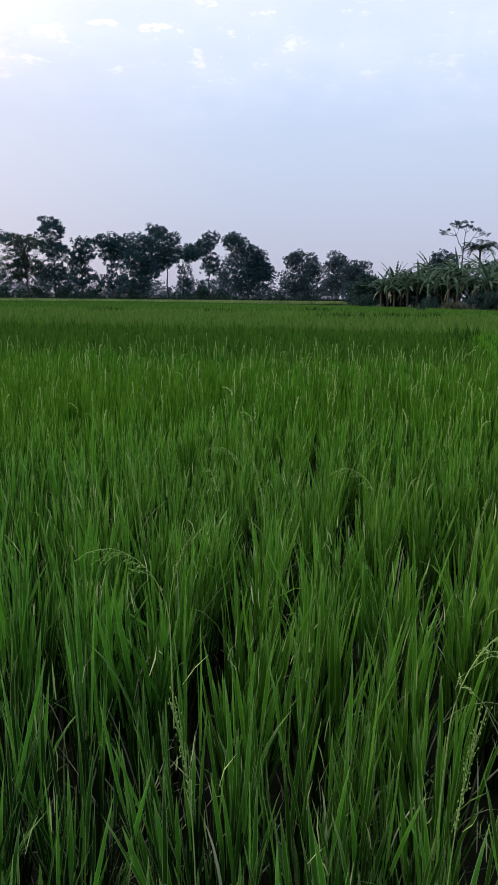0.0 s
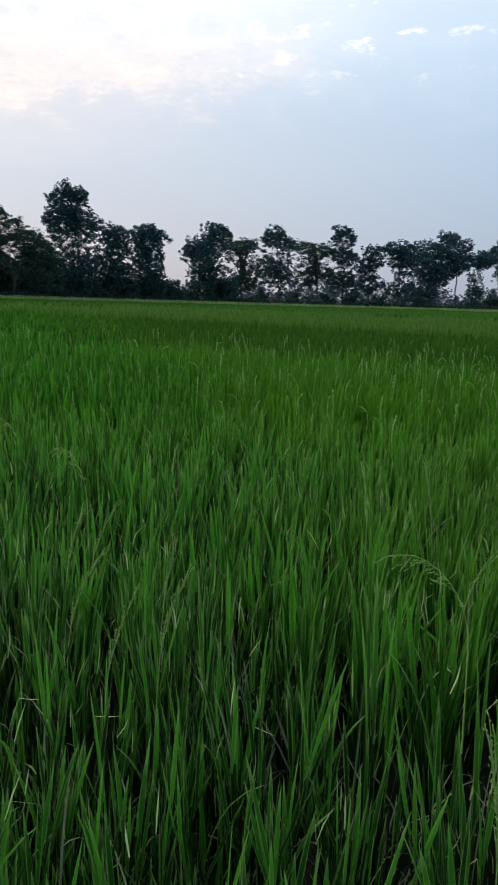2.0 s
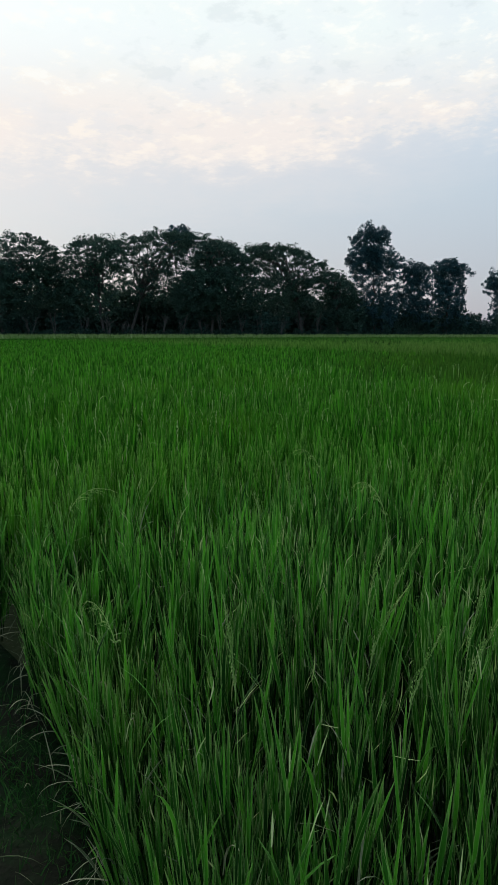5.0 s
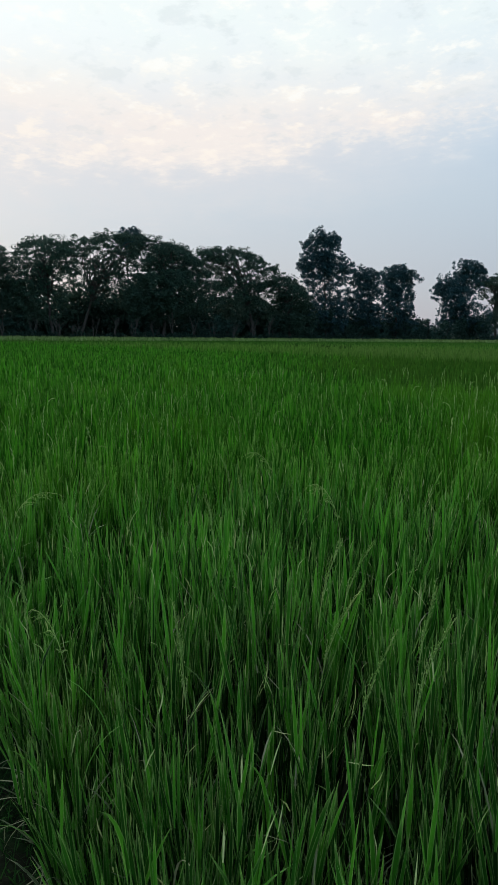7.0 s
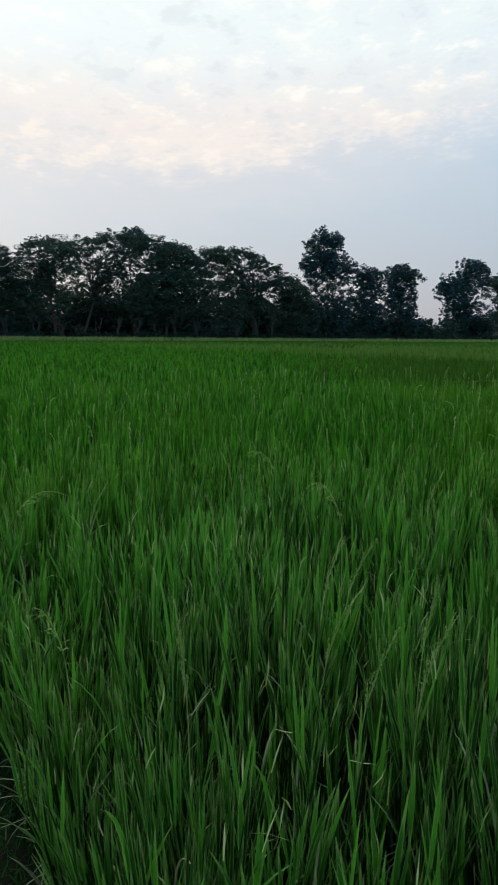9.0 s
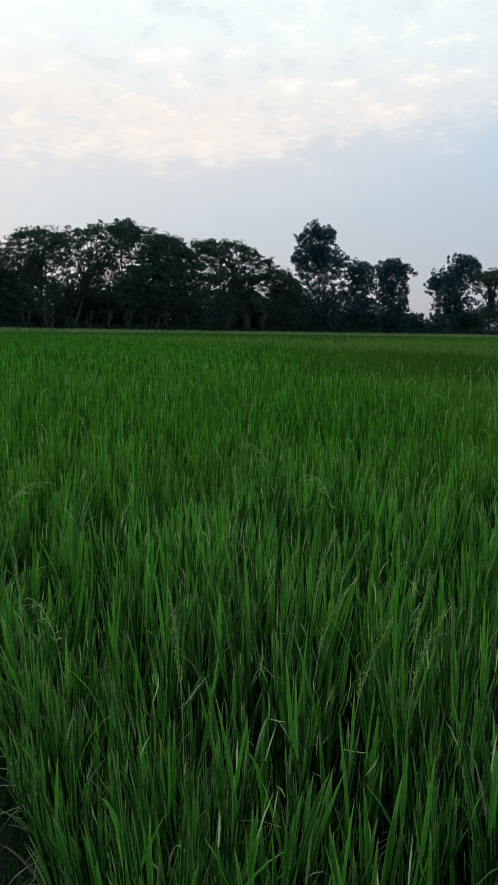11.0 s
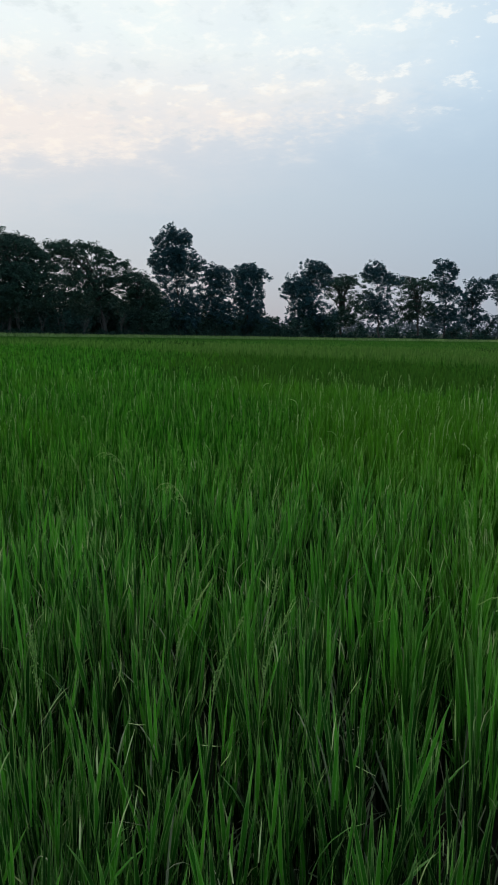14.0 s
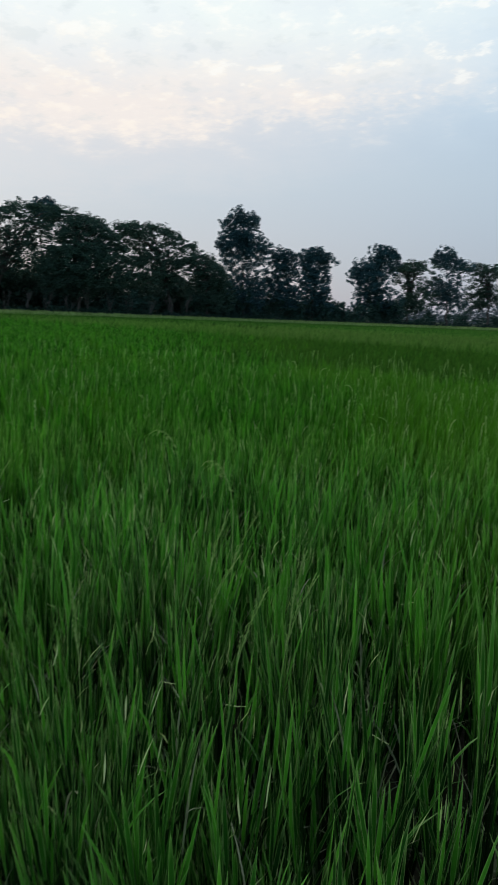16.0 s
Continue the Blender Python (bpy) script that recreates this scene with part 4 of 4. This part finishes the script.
def panicle(rng, height, arch, open_ears, step=1, grains=5, big=1.0):
    """A rice ear: a thin arching stalk with branches set close with grains; open ears let their branches hang like a fan."""
    n = 16
    s = np.linspace(0, 1, n)
    ang = 0.04 + arch * np.clip((s - 0.50) / 0.50, 0, 1) ** 1.3
    length = height * 0.52
    x, z = np.cumsum(np.sin(ang)) * length / n, height * 0.46 + np.cumsum(np.cos(ang)) * length / n
    mid = np.stack([x, np.zeros(n), z], 1)
    pieces = [tube(mid, np.linspace(0.0024, 0.0010, n) * big, 3)]
    gr = []
    for i in range(10, n, step):
        tan = np.array([math.sin(ang[i]), 0, math.cos(ang[i])])
        for b in range(2):
            a = rng.uniform(0, 6.3)
            out = np.array([math.cos(a), math.sin(a), 0]) * (0.022 if open_ears else 0.005)
            long = rng.uniform(0.05, 0.085)
            way = curved(rng, mid[i], mid[i] + out + tan * long - [0, 0, 0.05 if open_ears else 0.006], 0.10 if open_ears else 0.02, 0.05, 4)
            pieces.append(tube(way, [0.0009, 0.0008, 0.0007, 0.0006], 3))
            for q in np.linspace(0.25, 1, grains):
                c = np.array([np.interp(q * 3, range(4), way[:, j]) for j in range(3)])
                gr.append((c + rng.normal(0, 0.0022, 3), way[3] - way[2] + rng.normal(0, 0.006, 3)))
    for c, d in gr:
        d = d / (np.linalg.norm(d) + 1e-9)
        a = np.cross(d, [0.3, 0.5, 0.8])
        a /= np.linalg.norm(a)
        b = np.cross(d, a)
        l, w = 0.0042 * big, 0.0017 * big
        v = np.array([c - d * l, c + a * w, c + b * w, c - a * w, c - b * w, c + d * l])
        pieces.append((v, np.array([(0, 2, 1), (0, 3, 2), (0, 4, 3), (0, 1, 4), (5, 1, 2), (5, 2, 3), (5, 3, 4), (5, 4, 1)])))
    return joined(pieces)


def far_ear(rng, height, arch):
    """A rice ear seen from some way off: a knobbly, slightly hanging head on a thin stalk."""
    n = 15
    s = np.linspace(0, 1, n)
    ang = 0.05 + arch * np.clip((s - 0.45) / 0.55, 0, 1) ** 1.2
    step = 0.20 / n
    mid = np.stack([np.cumsum(np.sin(ang)) * step, rng.normal(0, 0.003, n), height - 0.18 + np.cumsum(np.cos(ang)) * step], 1)
    thick = np.where(s < 0.40, 0.0012, np.where(np.arange(n) % 2, 0.0050, 0.0014)) * rng.uniform(0.6, 1.2, n)
    thick[-1] = 0.001
    return tube(mid, thick, 4)


# plants in ear that stand out: place, bearing of the nod, which ear
EARED = [(-0.34, 1.54, 178, 4), (-0.17, 0.96, 160, 2), (0.22, 1.20, 30, 4), (0.20, 0.98, 20, 3),
         (-1.04, 1.12, 60, 5), (-0.95, 1.19, 60, 6), (-1.05, 1.34, 60, 2), (-1.45, 1.45, 100, 7), (-1.75, 1.9, 170, 4), (-1.27, 0.86, 200, 3), (-1.25, 1.23, 45, 1)]
BARE = [(-0.54, 1.50, 0.17), (0.43, 2.70, 0.27), (0.44, 1.66, 0.20), (-1.06, 1.80, 0.12), (-3.05, 1.92, 0.19), (0.42, 3.90, 0.18)]
rng = np.random.default_rng(2024)
HILL_MESHES, DRY_MESHES, EAR_MESHES = [], [], []
STEM_MESHES, TILLER_MESHES = [], []
LEAF_MESHES = []
for i in range(10):
    lean = curved(rng, (0, 0, -0.01), (rng.uniform(0.015, 0.085), rng.normal(0, 0.01), 0.60), 0, 0.03, 5)
    TILLER_MESHES.append(mesh_np("tiller", *tube(lean, np.linspace(0.0048, 0.0022, 5), 5), rice_stem_shaded, True))
OLD_MESHES = []
for i in range(48):
    one = np.array([0.0])
    shape = blades(rng, np.zeros((1, 3)), one, one + min(rng.gamma(2.0, 0.052), 0.24), one + rng.uniform(0.18, 0.33), one + rng.uniform(0.0075, 0.0122),
                   one + (rng.uniform(0.5, 1.0) if i % 24 == 0 else rng.gamma(1.3, 0.06)), 6, 0.20)
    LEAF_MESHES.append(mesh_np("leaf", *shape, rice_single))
for i in range(16):
    shape = blades(rng, np.zeros((1, 3)), one, one + rng.uniform(0.15, 0.7), one + rng.uniform(0.16, 0.32), one + rng.uniform(0.006, 0.010),
                   one + rng.uniform(0.1, 1.0), 6, 0.25)
    OLD_MESHES.append(mesh_np("leaf", *shape, rice_old))
CURL_MESHES = []
for i in range(14):
    shape = blades(rng, np.zeros((1, 3)), one, one + rng.uniform(0.25, 1.2), one + rng.uniform(0.10, 0.26), one + rng.uniform(0.0035, 0.0075), one + rng.uniform(0.4, 2.2), 8, 0.3)
    CURL_MESHES.append(mesh_np("leaf", *shape, rice_bleached))
for i in range(14):
    HILL_MESHES.append(mesh_np("leaves", *hill(rng, 14, 5, 5, 0.98, rng.uniform(0.90, 1.0), 0.040, 0.20), rice_leaf))
for i in range(6):
    STEM_MESHES.append(mesh_np("stems", *stems(rng, 22, 0.9), rice_stem_shaded))
for i in range(6):
    DRY_MESHES.append(mesh_np("dry_leaves", *dry_leaves(rng, 3), rice_dry))
LOW_MESHES = [mesh_np("leaves", *hill(rng, 13, 5, 4, 0.68, 0.64, 0.05, 0.22), rice_edge_lit) for i in range(6)]
TIP_MESHES = [mesh_np("pale_tips", *pale_tips(rng, 15, 1.6, 0.95), rice_tip) for i in range(8)]
for i in range(8):
    EAR_MESHES.append(mesh_np("ear", *panicle(rng, rng.uniform(0.88, 0.95), rng.uniform(0.10, 0.6) if i % 4 else 1.35, i % 4 == 0, 1, 7, 0.78 if i % 4 else 0.98), rice_grain))


def bare(x, y):
    return any((x - a) ** 2 + (y - b) ** 2 < r * r for a, b, r in BARE)


def planted(r0, r1, gap, jitter, az0, az1, rng):
    """Planting spots in rows between two distances and two bearings, inside the field."""
    n = int(r1 / gap) + 2
    gx, gy = np.meshgrid(np.arange(-n, n + 1) * gap, FIELD_EDGE - 0.05 + np.arange(0, n + 1) * gap)
    x, y = gx.ravel() + rng.normal(0, jitter, gx.size), gy.ravel() + rng.normal(0, jitter, gx.size)
    own_row = y > edge(x) - 0.09
    y = np.maximum(y, edge(x) + 0.02)
    d, az = np.hypot(x, y), np.degrees(np.arctan2(-x, y))
    ok = own_row & (d >= r0) & (d < r1) & (az > az0) & (az < az1) & in_field(x, y)
    return x[ok], y[ok], d[ok]


def scatter(template_list, x, y, rng, scale=(0.88, 1.07)):
    """Many turned copies of a few (verts, tris), joined."""
    vs, ts, n = [], [], 0
    pick = rng.integers(0, len(template_list), len(x))
    for k, (v, t) in enumerate(template_list):
        sel = np.where(pick == k)[0]
        if not len(sel):
            continue
        a = rng.uniform(0, 2 * np.pi, len(sel))
        s = rng.uniform(*scale, len(sel))
        c, sn = np.cos(a)[:, None], np.sin(a)[:, None]
        w = np.stack([(v[None, :, 0] * c - v[None, :, 1] * sn) + x[sel][:, None], (v[None, :, 0] * sn + v[None, :, 1] * c) + y[sel][:, None], v[None, :, 2] * s[:, None]]
                     + ([np.broadcast_to(v[None, :, 3], (len(sel), len(v)))] if v.shape[1] >= 4 else []) + ([np.broadcast_to(v[None, :, 4], (len(sel), len(v)))] if v.shape[1] == 5 else []), 2)
        vs.append(w.reshape(-1, v.shape[1]))
        ts.append((t[None] + (np.arange(len(sel)) * len(v))[:, None, None]).reshape(-1, 3) + n)
        n += len(sel) * len(v)
    return np.concatenate(vs), np.concatenate(ts)


def build_rice():
    rng = np.random.default_rng(31)
    # the nearest hills, plant by plant
    x, y, d = planted(0.0, 5.2, 0.22, 0.030, -38, 84, rng)
    order = np.argsort(d)
    single = order[:300]
    nearest = [min((i for i in single if not bare(x[i], y[i])), key=lambda i: (x[i] - e[0]) ** 2 + (y[i] - e[1]) ** 2) for e in EARED]
    for i in single:
        if bare(x[i], y[i]):
            continue
        root = new("rice_plant")
        s = rng.uniform(0.90, 1.06) * (0.86 if y[i] < edge(x[i]) + 0.22 else 1.0)          # shorter along the open edge
        root.matrix_world = pose(x[i], y[i], 0, rng.normal(0, 2), rng.normal(0, 2), rng.uniform(0, 360)) @ Matrix.Diagonal((1, 1, s, 1))
        if y[i] < 1.55 and -1.95 < x[i] < 0.46 and (y[i] > 0.83 or x[i] < -0.95):
            for q in range(15):
                stalk = part("tiller", TILLER_MESHES[rng.integers(len(TILLER_MESHES))], root)
                a, r = rng.uniform(0, 360), 0.042 * math.sqrt(rng.random())
                stalk.matrix_basis = pose(0, 0, 0, 0, 0, a) @ pose(r, 0, 0, 0, rng.uniform(0, 6), 0) @ Matrix.Diagonal((1, 1, rng.uniform(0.82, 1.04), 1))
                for h in (0.26, 0.36, 0.46, 0.55, 0.60):
                    h += rng.uniform(-0.05, 0.02)
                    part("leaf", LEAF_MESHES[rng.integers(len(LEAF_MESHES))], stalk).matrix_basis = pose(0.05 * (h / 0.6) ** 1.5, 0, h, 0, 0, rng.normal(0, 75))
                if rng.random() < 0.85:
                    h = rng.uniform(0.06, 0.28)
                    part("old_leaf", OLD_MESHES[rng.integers(len(OLD_MESHES))], stalk, "faded grey-green lower leaf").matrix_basis = pose(0.02, 0, h, 0, 0, rng.normal(0, 70))
        else:
            tagged(part("foliage", HILL_MESHES[rng.integers(len(HILL_MESHES))], root), kind="stuff")
        if y[i] < edge(x[i]) + 0.28:
            for lean in (0, 2):
                low = tagged(part("low_foliage", LOW_MESHES[rng.integers(len(LOW_MESHES))], root), kind="stuff")
                low.matrix_basis = pose(0, 0, 0, 0, 0, -math.degrees(root.matrix_world.to_euler().z)) @ pose(rng.uniform(-0.05, 0.05), -0.005 * lean, 0, lean, 0, 0)
            for q in range(rng.integers(3, 8)):
                curl = part("withered_leaf", CURL_MESHES[rng.integers(len(CURL_MESHES))], root, "bleached curled dead leaf")
                curl.matrix_basis = pose(0, 0, 0, 0, 0, -math.degrees(root.matrix_world.to_euler().z)) @ pose(rng.normal(0, 0.06), rng.uniform(-0.10, 0.02), rng.uniform(0.06, 0.26), 0, 0, rng.normal(-90, 65))
        part("sheath_tuft", STEM_MESHES[rng.integers(len(STEM_MESHES))], root, "dull green stems and sheaths, shade in their colour")
        part("dry_foliage", DRY_MESHES[rng.integers(len(DRY_MESHES))], root, "withered straw-coloured lower leaves")
        tagged(part("withered_foliage", TIP_MESHES[rng.integers(len(TIP_MESHES))], root), "pale withered leaf tips", kind="stuff")
        known = [e for e, at in zip(EARED, nearest) if at == i]
        spare = rng.random() < 0.10 and d[i] > 1.5
        for ex, ey, turn, which in known:
            stand = part("ear", EAR_MESHES[which], root, "pale green ear of rice")
            stand.matrix_basis = root.matrix_world.inverted() @ pose(ex, ey, 0, 0, 0, turn) @ Matrix.Diagonal((1, 1, 0.99 if which % 4 else 1.14, 1))
        if spare and not known:
            part("ear", EAR_MESHES[rng.integers(len(EAR_MESHES))], root, "pale green ear of rice")
        eared = bool(spare or known)
        tagged(root, "tall green rice plant with a pale ripening ear" if eared else "tall green rice plant with upright pointed leaves", "rice plant", "rice plants")
    # the rest of the near plot
    rest = order[300:]
    full = [hill(rng, 13, 5, 3, 1.08, rng.uniform(0.90, 1.0), 0.036, 0.20) for i in range(10)]
    pieces = [scatter(full, x[rest], y[rest], rng)]
    x1, y1, d1 = planted(5.2, 12.5, 0.22, 0.040, -34, 86, rng)
    near = y1 < 10.4
    light = [hill(rng, 12, 5, 2, 1.15, rng.uniform(0.84, 1.02), 0.030) for i in range(10)]
    pieces.append(scatter(light, x1[near], y1[near], rng))
    x2, y2, d2 = planted(12.5, 60, 0.32, 0.08, 45, 90, rng)
    sel = y2 < 10.4
    lod = [hill(rng, 6, 4, 2, 3.0, rng.uniform(0.90, 1.0), 0.10) for i in range(10)]
    x5, y5, _ = planted(0.9, 14, 0.42, 0.08, -90, -36, rng)
    pieces.append(scatter([hill(rng, 9, 5, 2, 2.4, rng.uniform(0.88, 1.0), 0.10) for i in range(8)], x5, y5, rng))
    thin = sel & (rng.random(len(x2)) < np.clip(18 / d2, 0.35, 1))
    pieces.append(scatter(lod, x2[thin], y2[thin], rng))
    tagged(new("rice_crop", mesh_np("rice_crop", *joined(pieces), rice_far)), "dense stand of green rice coming into ear", "rice crop", kind="stuff")
    ears = [far_ear(rng, rng.uniform(0.86, 0.99), rng.gamma(1.3, 0.45)) for i in range(14)]
    ex, ey = np.concatenate([x[rest], x1[near]]), np.concatenate([y[rest], y1[near]])
    pick = rng.random(len(ex)) < np.clip(0.50 + 0.10 * (ex + 0.3 * ey), 0.30, 0.75)
    tagged(new("rice_ears", mesh_np("rice_ears", *scatter(ears, ex[pick], ey[pick], rng), rice_grain)), "scattered pale ears bending over the rice", "rice ears", kind="stuff")
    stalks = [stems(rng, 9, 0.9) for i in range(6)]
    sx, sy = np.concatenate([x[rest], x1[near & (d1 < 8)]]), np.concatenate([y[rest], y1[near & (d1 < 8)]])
    tagged(new("rice_stems", mesh_np("rice_stems", *scatter(stalks, sx, sy, rng), rice_stem_shaded)), "crowded dull green stems under the rice leaves, shade in their colour", "rice stems", kind="stuff")
    dry = [dry_leaves(rng, 1) for i in range(5)]
    tagged(new("dry_rice_leaves", mesh_np("dry_rice_leaves", *scatter(dry, x[rest], y[rest], rng), rice_dry)), "withered lower leaves among the rice", "dry leaves", kind="stuff")
    tips = [pale_tips(rng, 4, 1.5, 1.0) for i in range(8)]
    tx, ty = np.concatenate([x[rest], x1[near & (d1 < 9)]]), np.concatenate([y[rest], y1[near & (d1 < 9)]])
    tagged(new("pale_leaf_tips", mesh_np("pale_leaf_tips", *scatter(tips, tx, ty, rng), rice_tip)), "pale withered leaf tips standing out of the rice", "leaf tips", kind="stuff")
    # darker plot beyond it
    x3, y3, d3 = planted(10.0, 50, 0.30, 0.07, -30, 72, rng)
    sel = (y3 >= 10.4) & (y3 < 22) & (rng.random(len(x3)) < np.clip(17 / d3, 0.3, 1))
    fade = rng.random(len(x3)) < np.clip((np.degrees(np.arctan2(-x3, y3)) - 36) / 14 + 9 * (x3 > 0.65 + 0.143 * y3), 0, 1)      # runs into the near plot; ends at a side bund
    dark = [hill(rng, 6, 4, 2, 2.8, rng.uniform(0.88, 0.96), 0.09) for i in range(10)]
    tagged(new("dark_rice_crop", mesh_np("dark_rice_crop", *scatter(dark, x3[sel & ~fade], y3[sel & ~fade], rng), rice_young)), "darker plot of younger rice without ears", "rice crop", kind="stuff")
    tagged(new("green_rice_crop", mesh_np("green_rice_crop", *scatter(dark, x3[sel & fade], y3[sel & fade], rng), rice_far)), "bright green rice farther down the field", "rice crop", kind="stuff")
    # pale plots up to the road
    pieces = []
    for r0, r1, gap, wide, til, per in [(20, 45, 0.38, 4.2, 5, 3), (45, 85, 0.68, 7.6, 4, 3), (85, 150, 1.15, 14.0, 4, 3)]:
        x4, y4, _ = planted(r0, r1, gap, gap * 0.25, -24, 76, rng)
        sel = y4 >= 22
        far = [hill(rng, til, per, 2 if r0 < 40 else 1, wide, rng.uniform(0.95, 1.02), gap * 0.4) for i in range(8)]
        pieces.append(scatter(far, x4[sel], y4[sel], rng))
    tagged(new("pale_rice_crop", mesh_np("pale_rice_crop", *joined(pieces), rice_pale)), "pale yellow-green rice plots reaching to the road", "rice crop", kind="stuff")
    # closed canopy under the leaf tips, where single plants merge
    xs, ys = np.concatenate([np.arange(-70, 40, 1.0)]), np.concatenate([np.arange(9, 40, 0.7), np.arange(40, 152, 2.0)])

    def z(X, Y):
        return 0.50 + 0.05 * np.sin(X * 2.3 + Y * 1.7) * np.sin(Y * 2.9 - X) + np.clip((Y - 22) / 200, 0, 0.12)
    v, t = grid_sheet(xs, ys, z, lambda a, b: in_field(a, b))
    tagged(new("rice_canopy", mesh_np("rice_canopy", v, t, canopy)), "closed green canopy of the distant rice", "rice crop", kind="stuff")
    # weeds on the low bunds between far plots
    wx, wy = [], []
    for xa, ya, xb, yb, n in [(-13.3, 38.8, -11.8, 40.6, 34), (-1.0, 35.3, 5.6, 41.6, 90), (-8, 42.5, -4.5, 42.5, 12), (-2, 56, -0.5, 56, 12), (-30, 30, -24, 30, 14),
                              (2.9, 17.0, 3.7, 21.8, 7)]:
        q = rng.uniform(0, 1, n)
        wx.append(xa + (xb - xa) * q + rng.normal(0, 0.12, n)), wy.append(ya + (yb - ya) * q + rng.normal(0, 0.3, n))
    weed = [hill(rng, 10, 4, 2, 3.4, rng.uniform(1.02, 1.16), 0.16) for i in range(6)]
    tagged(new("bund_weeds", mesh_np("bund_weeds", *scatter(weed, np.concatenate(wx), np.concatenate(wy), rng), weed_leaf)), "dark weeds on the low bunds between the plots", "weeds", kind="stuff")
    # pale dry grass where the field meets the foot of the bank
    n = 24000
    sp = rng.uniform(-50, 150, n)
    pt = ROW_N[None] * (ROW_D - 4.6 + rng.normal(0, 0.5, n))[:, None] + ROW_T[None] * sp[:, None]
    base = np.column_stack([pt, np.full(n, 0.3)])
    v, t = blades(rng, base, rng.uniform(0, 6.3, n), rng.uniform(0, 0.5, n), rng.uniform(0.60, 0.73, n), np.full(n, 0.08), rng.uniform(0, 0.6, n), 2)
    tagged(new("verge_grass", mesh_np("verge_grass", v, t, verge)), "pale dry verge grass along the foot of the road bank", "grass", kind="stuff")


def build_bund_growth():
    rng = np.random.default_rng(8)
    n = 30000
    x, y = rng.uniform(-5.5, 0.5, n), rng.uniform(-0.4, 0.90, n)
    x[24000:], y[24000:] = rng.uniform(-8, 5, n - 24000), rng.uniform(-2.1, 0.9, n - 24000)
    clump = np.sin(x * 2.1) + np.sin(y * 4.3 + x) + rng.normal(0, 0.6, n)
    ok = (clump > -1.3) & (y < edge(x) + 0.06)
    x, y = x[ok], y[ok]
    n = len(x)
    base = np.stack([x, y, np.full(n, 0.05)], 1)
    v, t = blades(rng, base, rng.uniform(0, 6.3, n), rng.uniform(0.1, 1.1, n), rng.uniform(0.03, 0.11, n), rng.uniform(0.0025, 0.0055, n), rng.uniform(0.1, 1.2, n), 3)
    tagged(new("bund_grass", mesh_np("bund_grass", v, t, short_grass)), "short trampled grass on the earth bund", "grass", kind="stuff")
    n = 260
    x = rng.uniform(-5, 0.6, n)
    y = edge(x) + rng.uniform(-0.38, 0.20, n)
    for a, b, r in BARE:
        m = 12
        x, y = np.concatenate([x, a + rng.normal(0, r * 0.6, m)]), np.concatenate([y, b + rng.normal(0, r * 0.6, m)])
    n = len(x)
    base = np.stack([x, y, rng.uniform(0.06, 0.14, n)], 1)
    v, t = blades(rng, base, rng.uniform(0, 6.3, n), rng.uniform(0.3, 1.5, n), rng.uniform(0.06, 0.26, n), rng.uniform(0.002, 0.0042, n), rng.uniform(0.0, 1.0, n), 5)
    # withered leaves that stand askew in the gaps
    cx, cy, cr = [np.repeat(q, 38) for q in np.array(BARE).T]
    m = len(cx)
    foot = np.stack([cx + rng.normal(0, 1, m) * cr * 0.5, cy + rng.normal(0, 1, m) * cr * 0.5, rng.uniform(0.05, 0.30, m)], 1)
    dead = blades(rng, foot, rng.uniform(0, 6.3, m), rng.uniform(0.1, 0.9, m), rng.uniform(0.18, 0.38, m), rng.uniform(0.004, 0.0085, m), rng.uniform(0.0, 0.9, m), 5)
    tagged(new("dead_rice_leaves", mesh_np("dead_rice_leaves", *dead, rice_dry)), "withered leaves standing askew in the gaps of the rice", "dry leaves", kind="stuff")
    tagged(new("straw", mesh_np("straw", v, t, rice_dry)), "dead bleached straw lying at the foot of the rice", "straw", kind="stuff")


build_rice()
build_bund_growth()
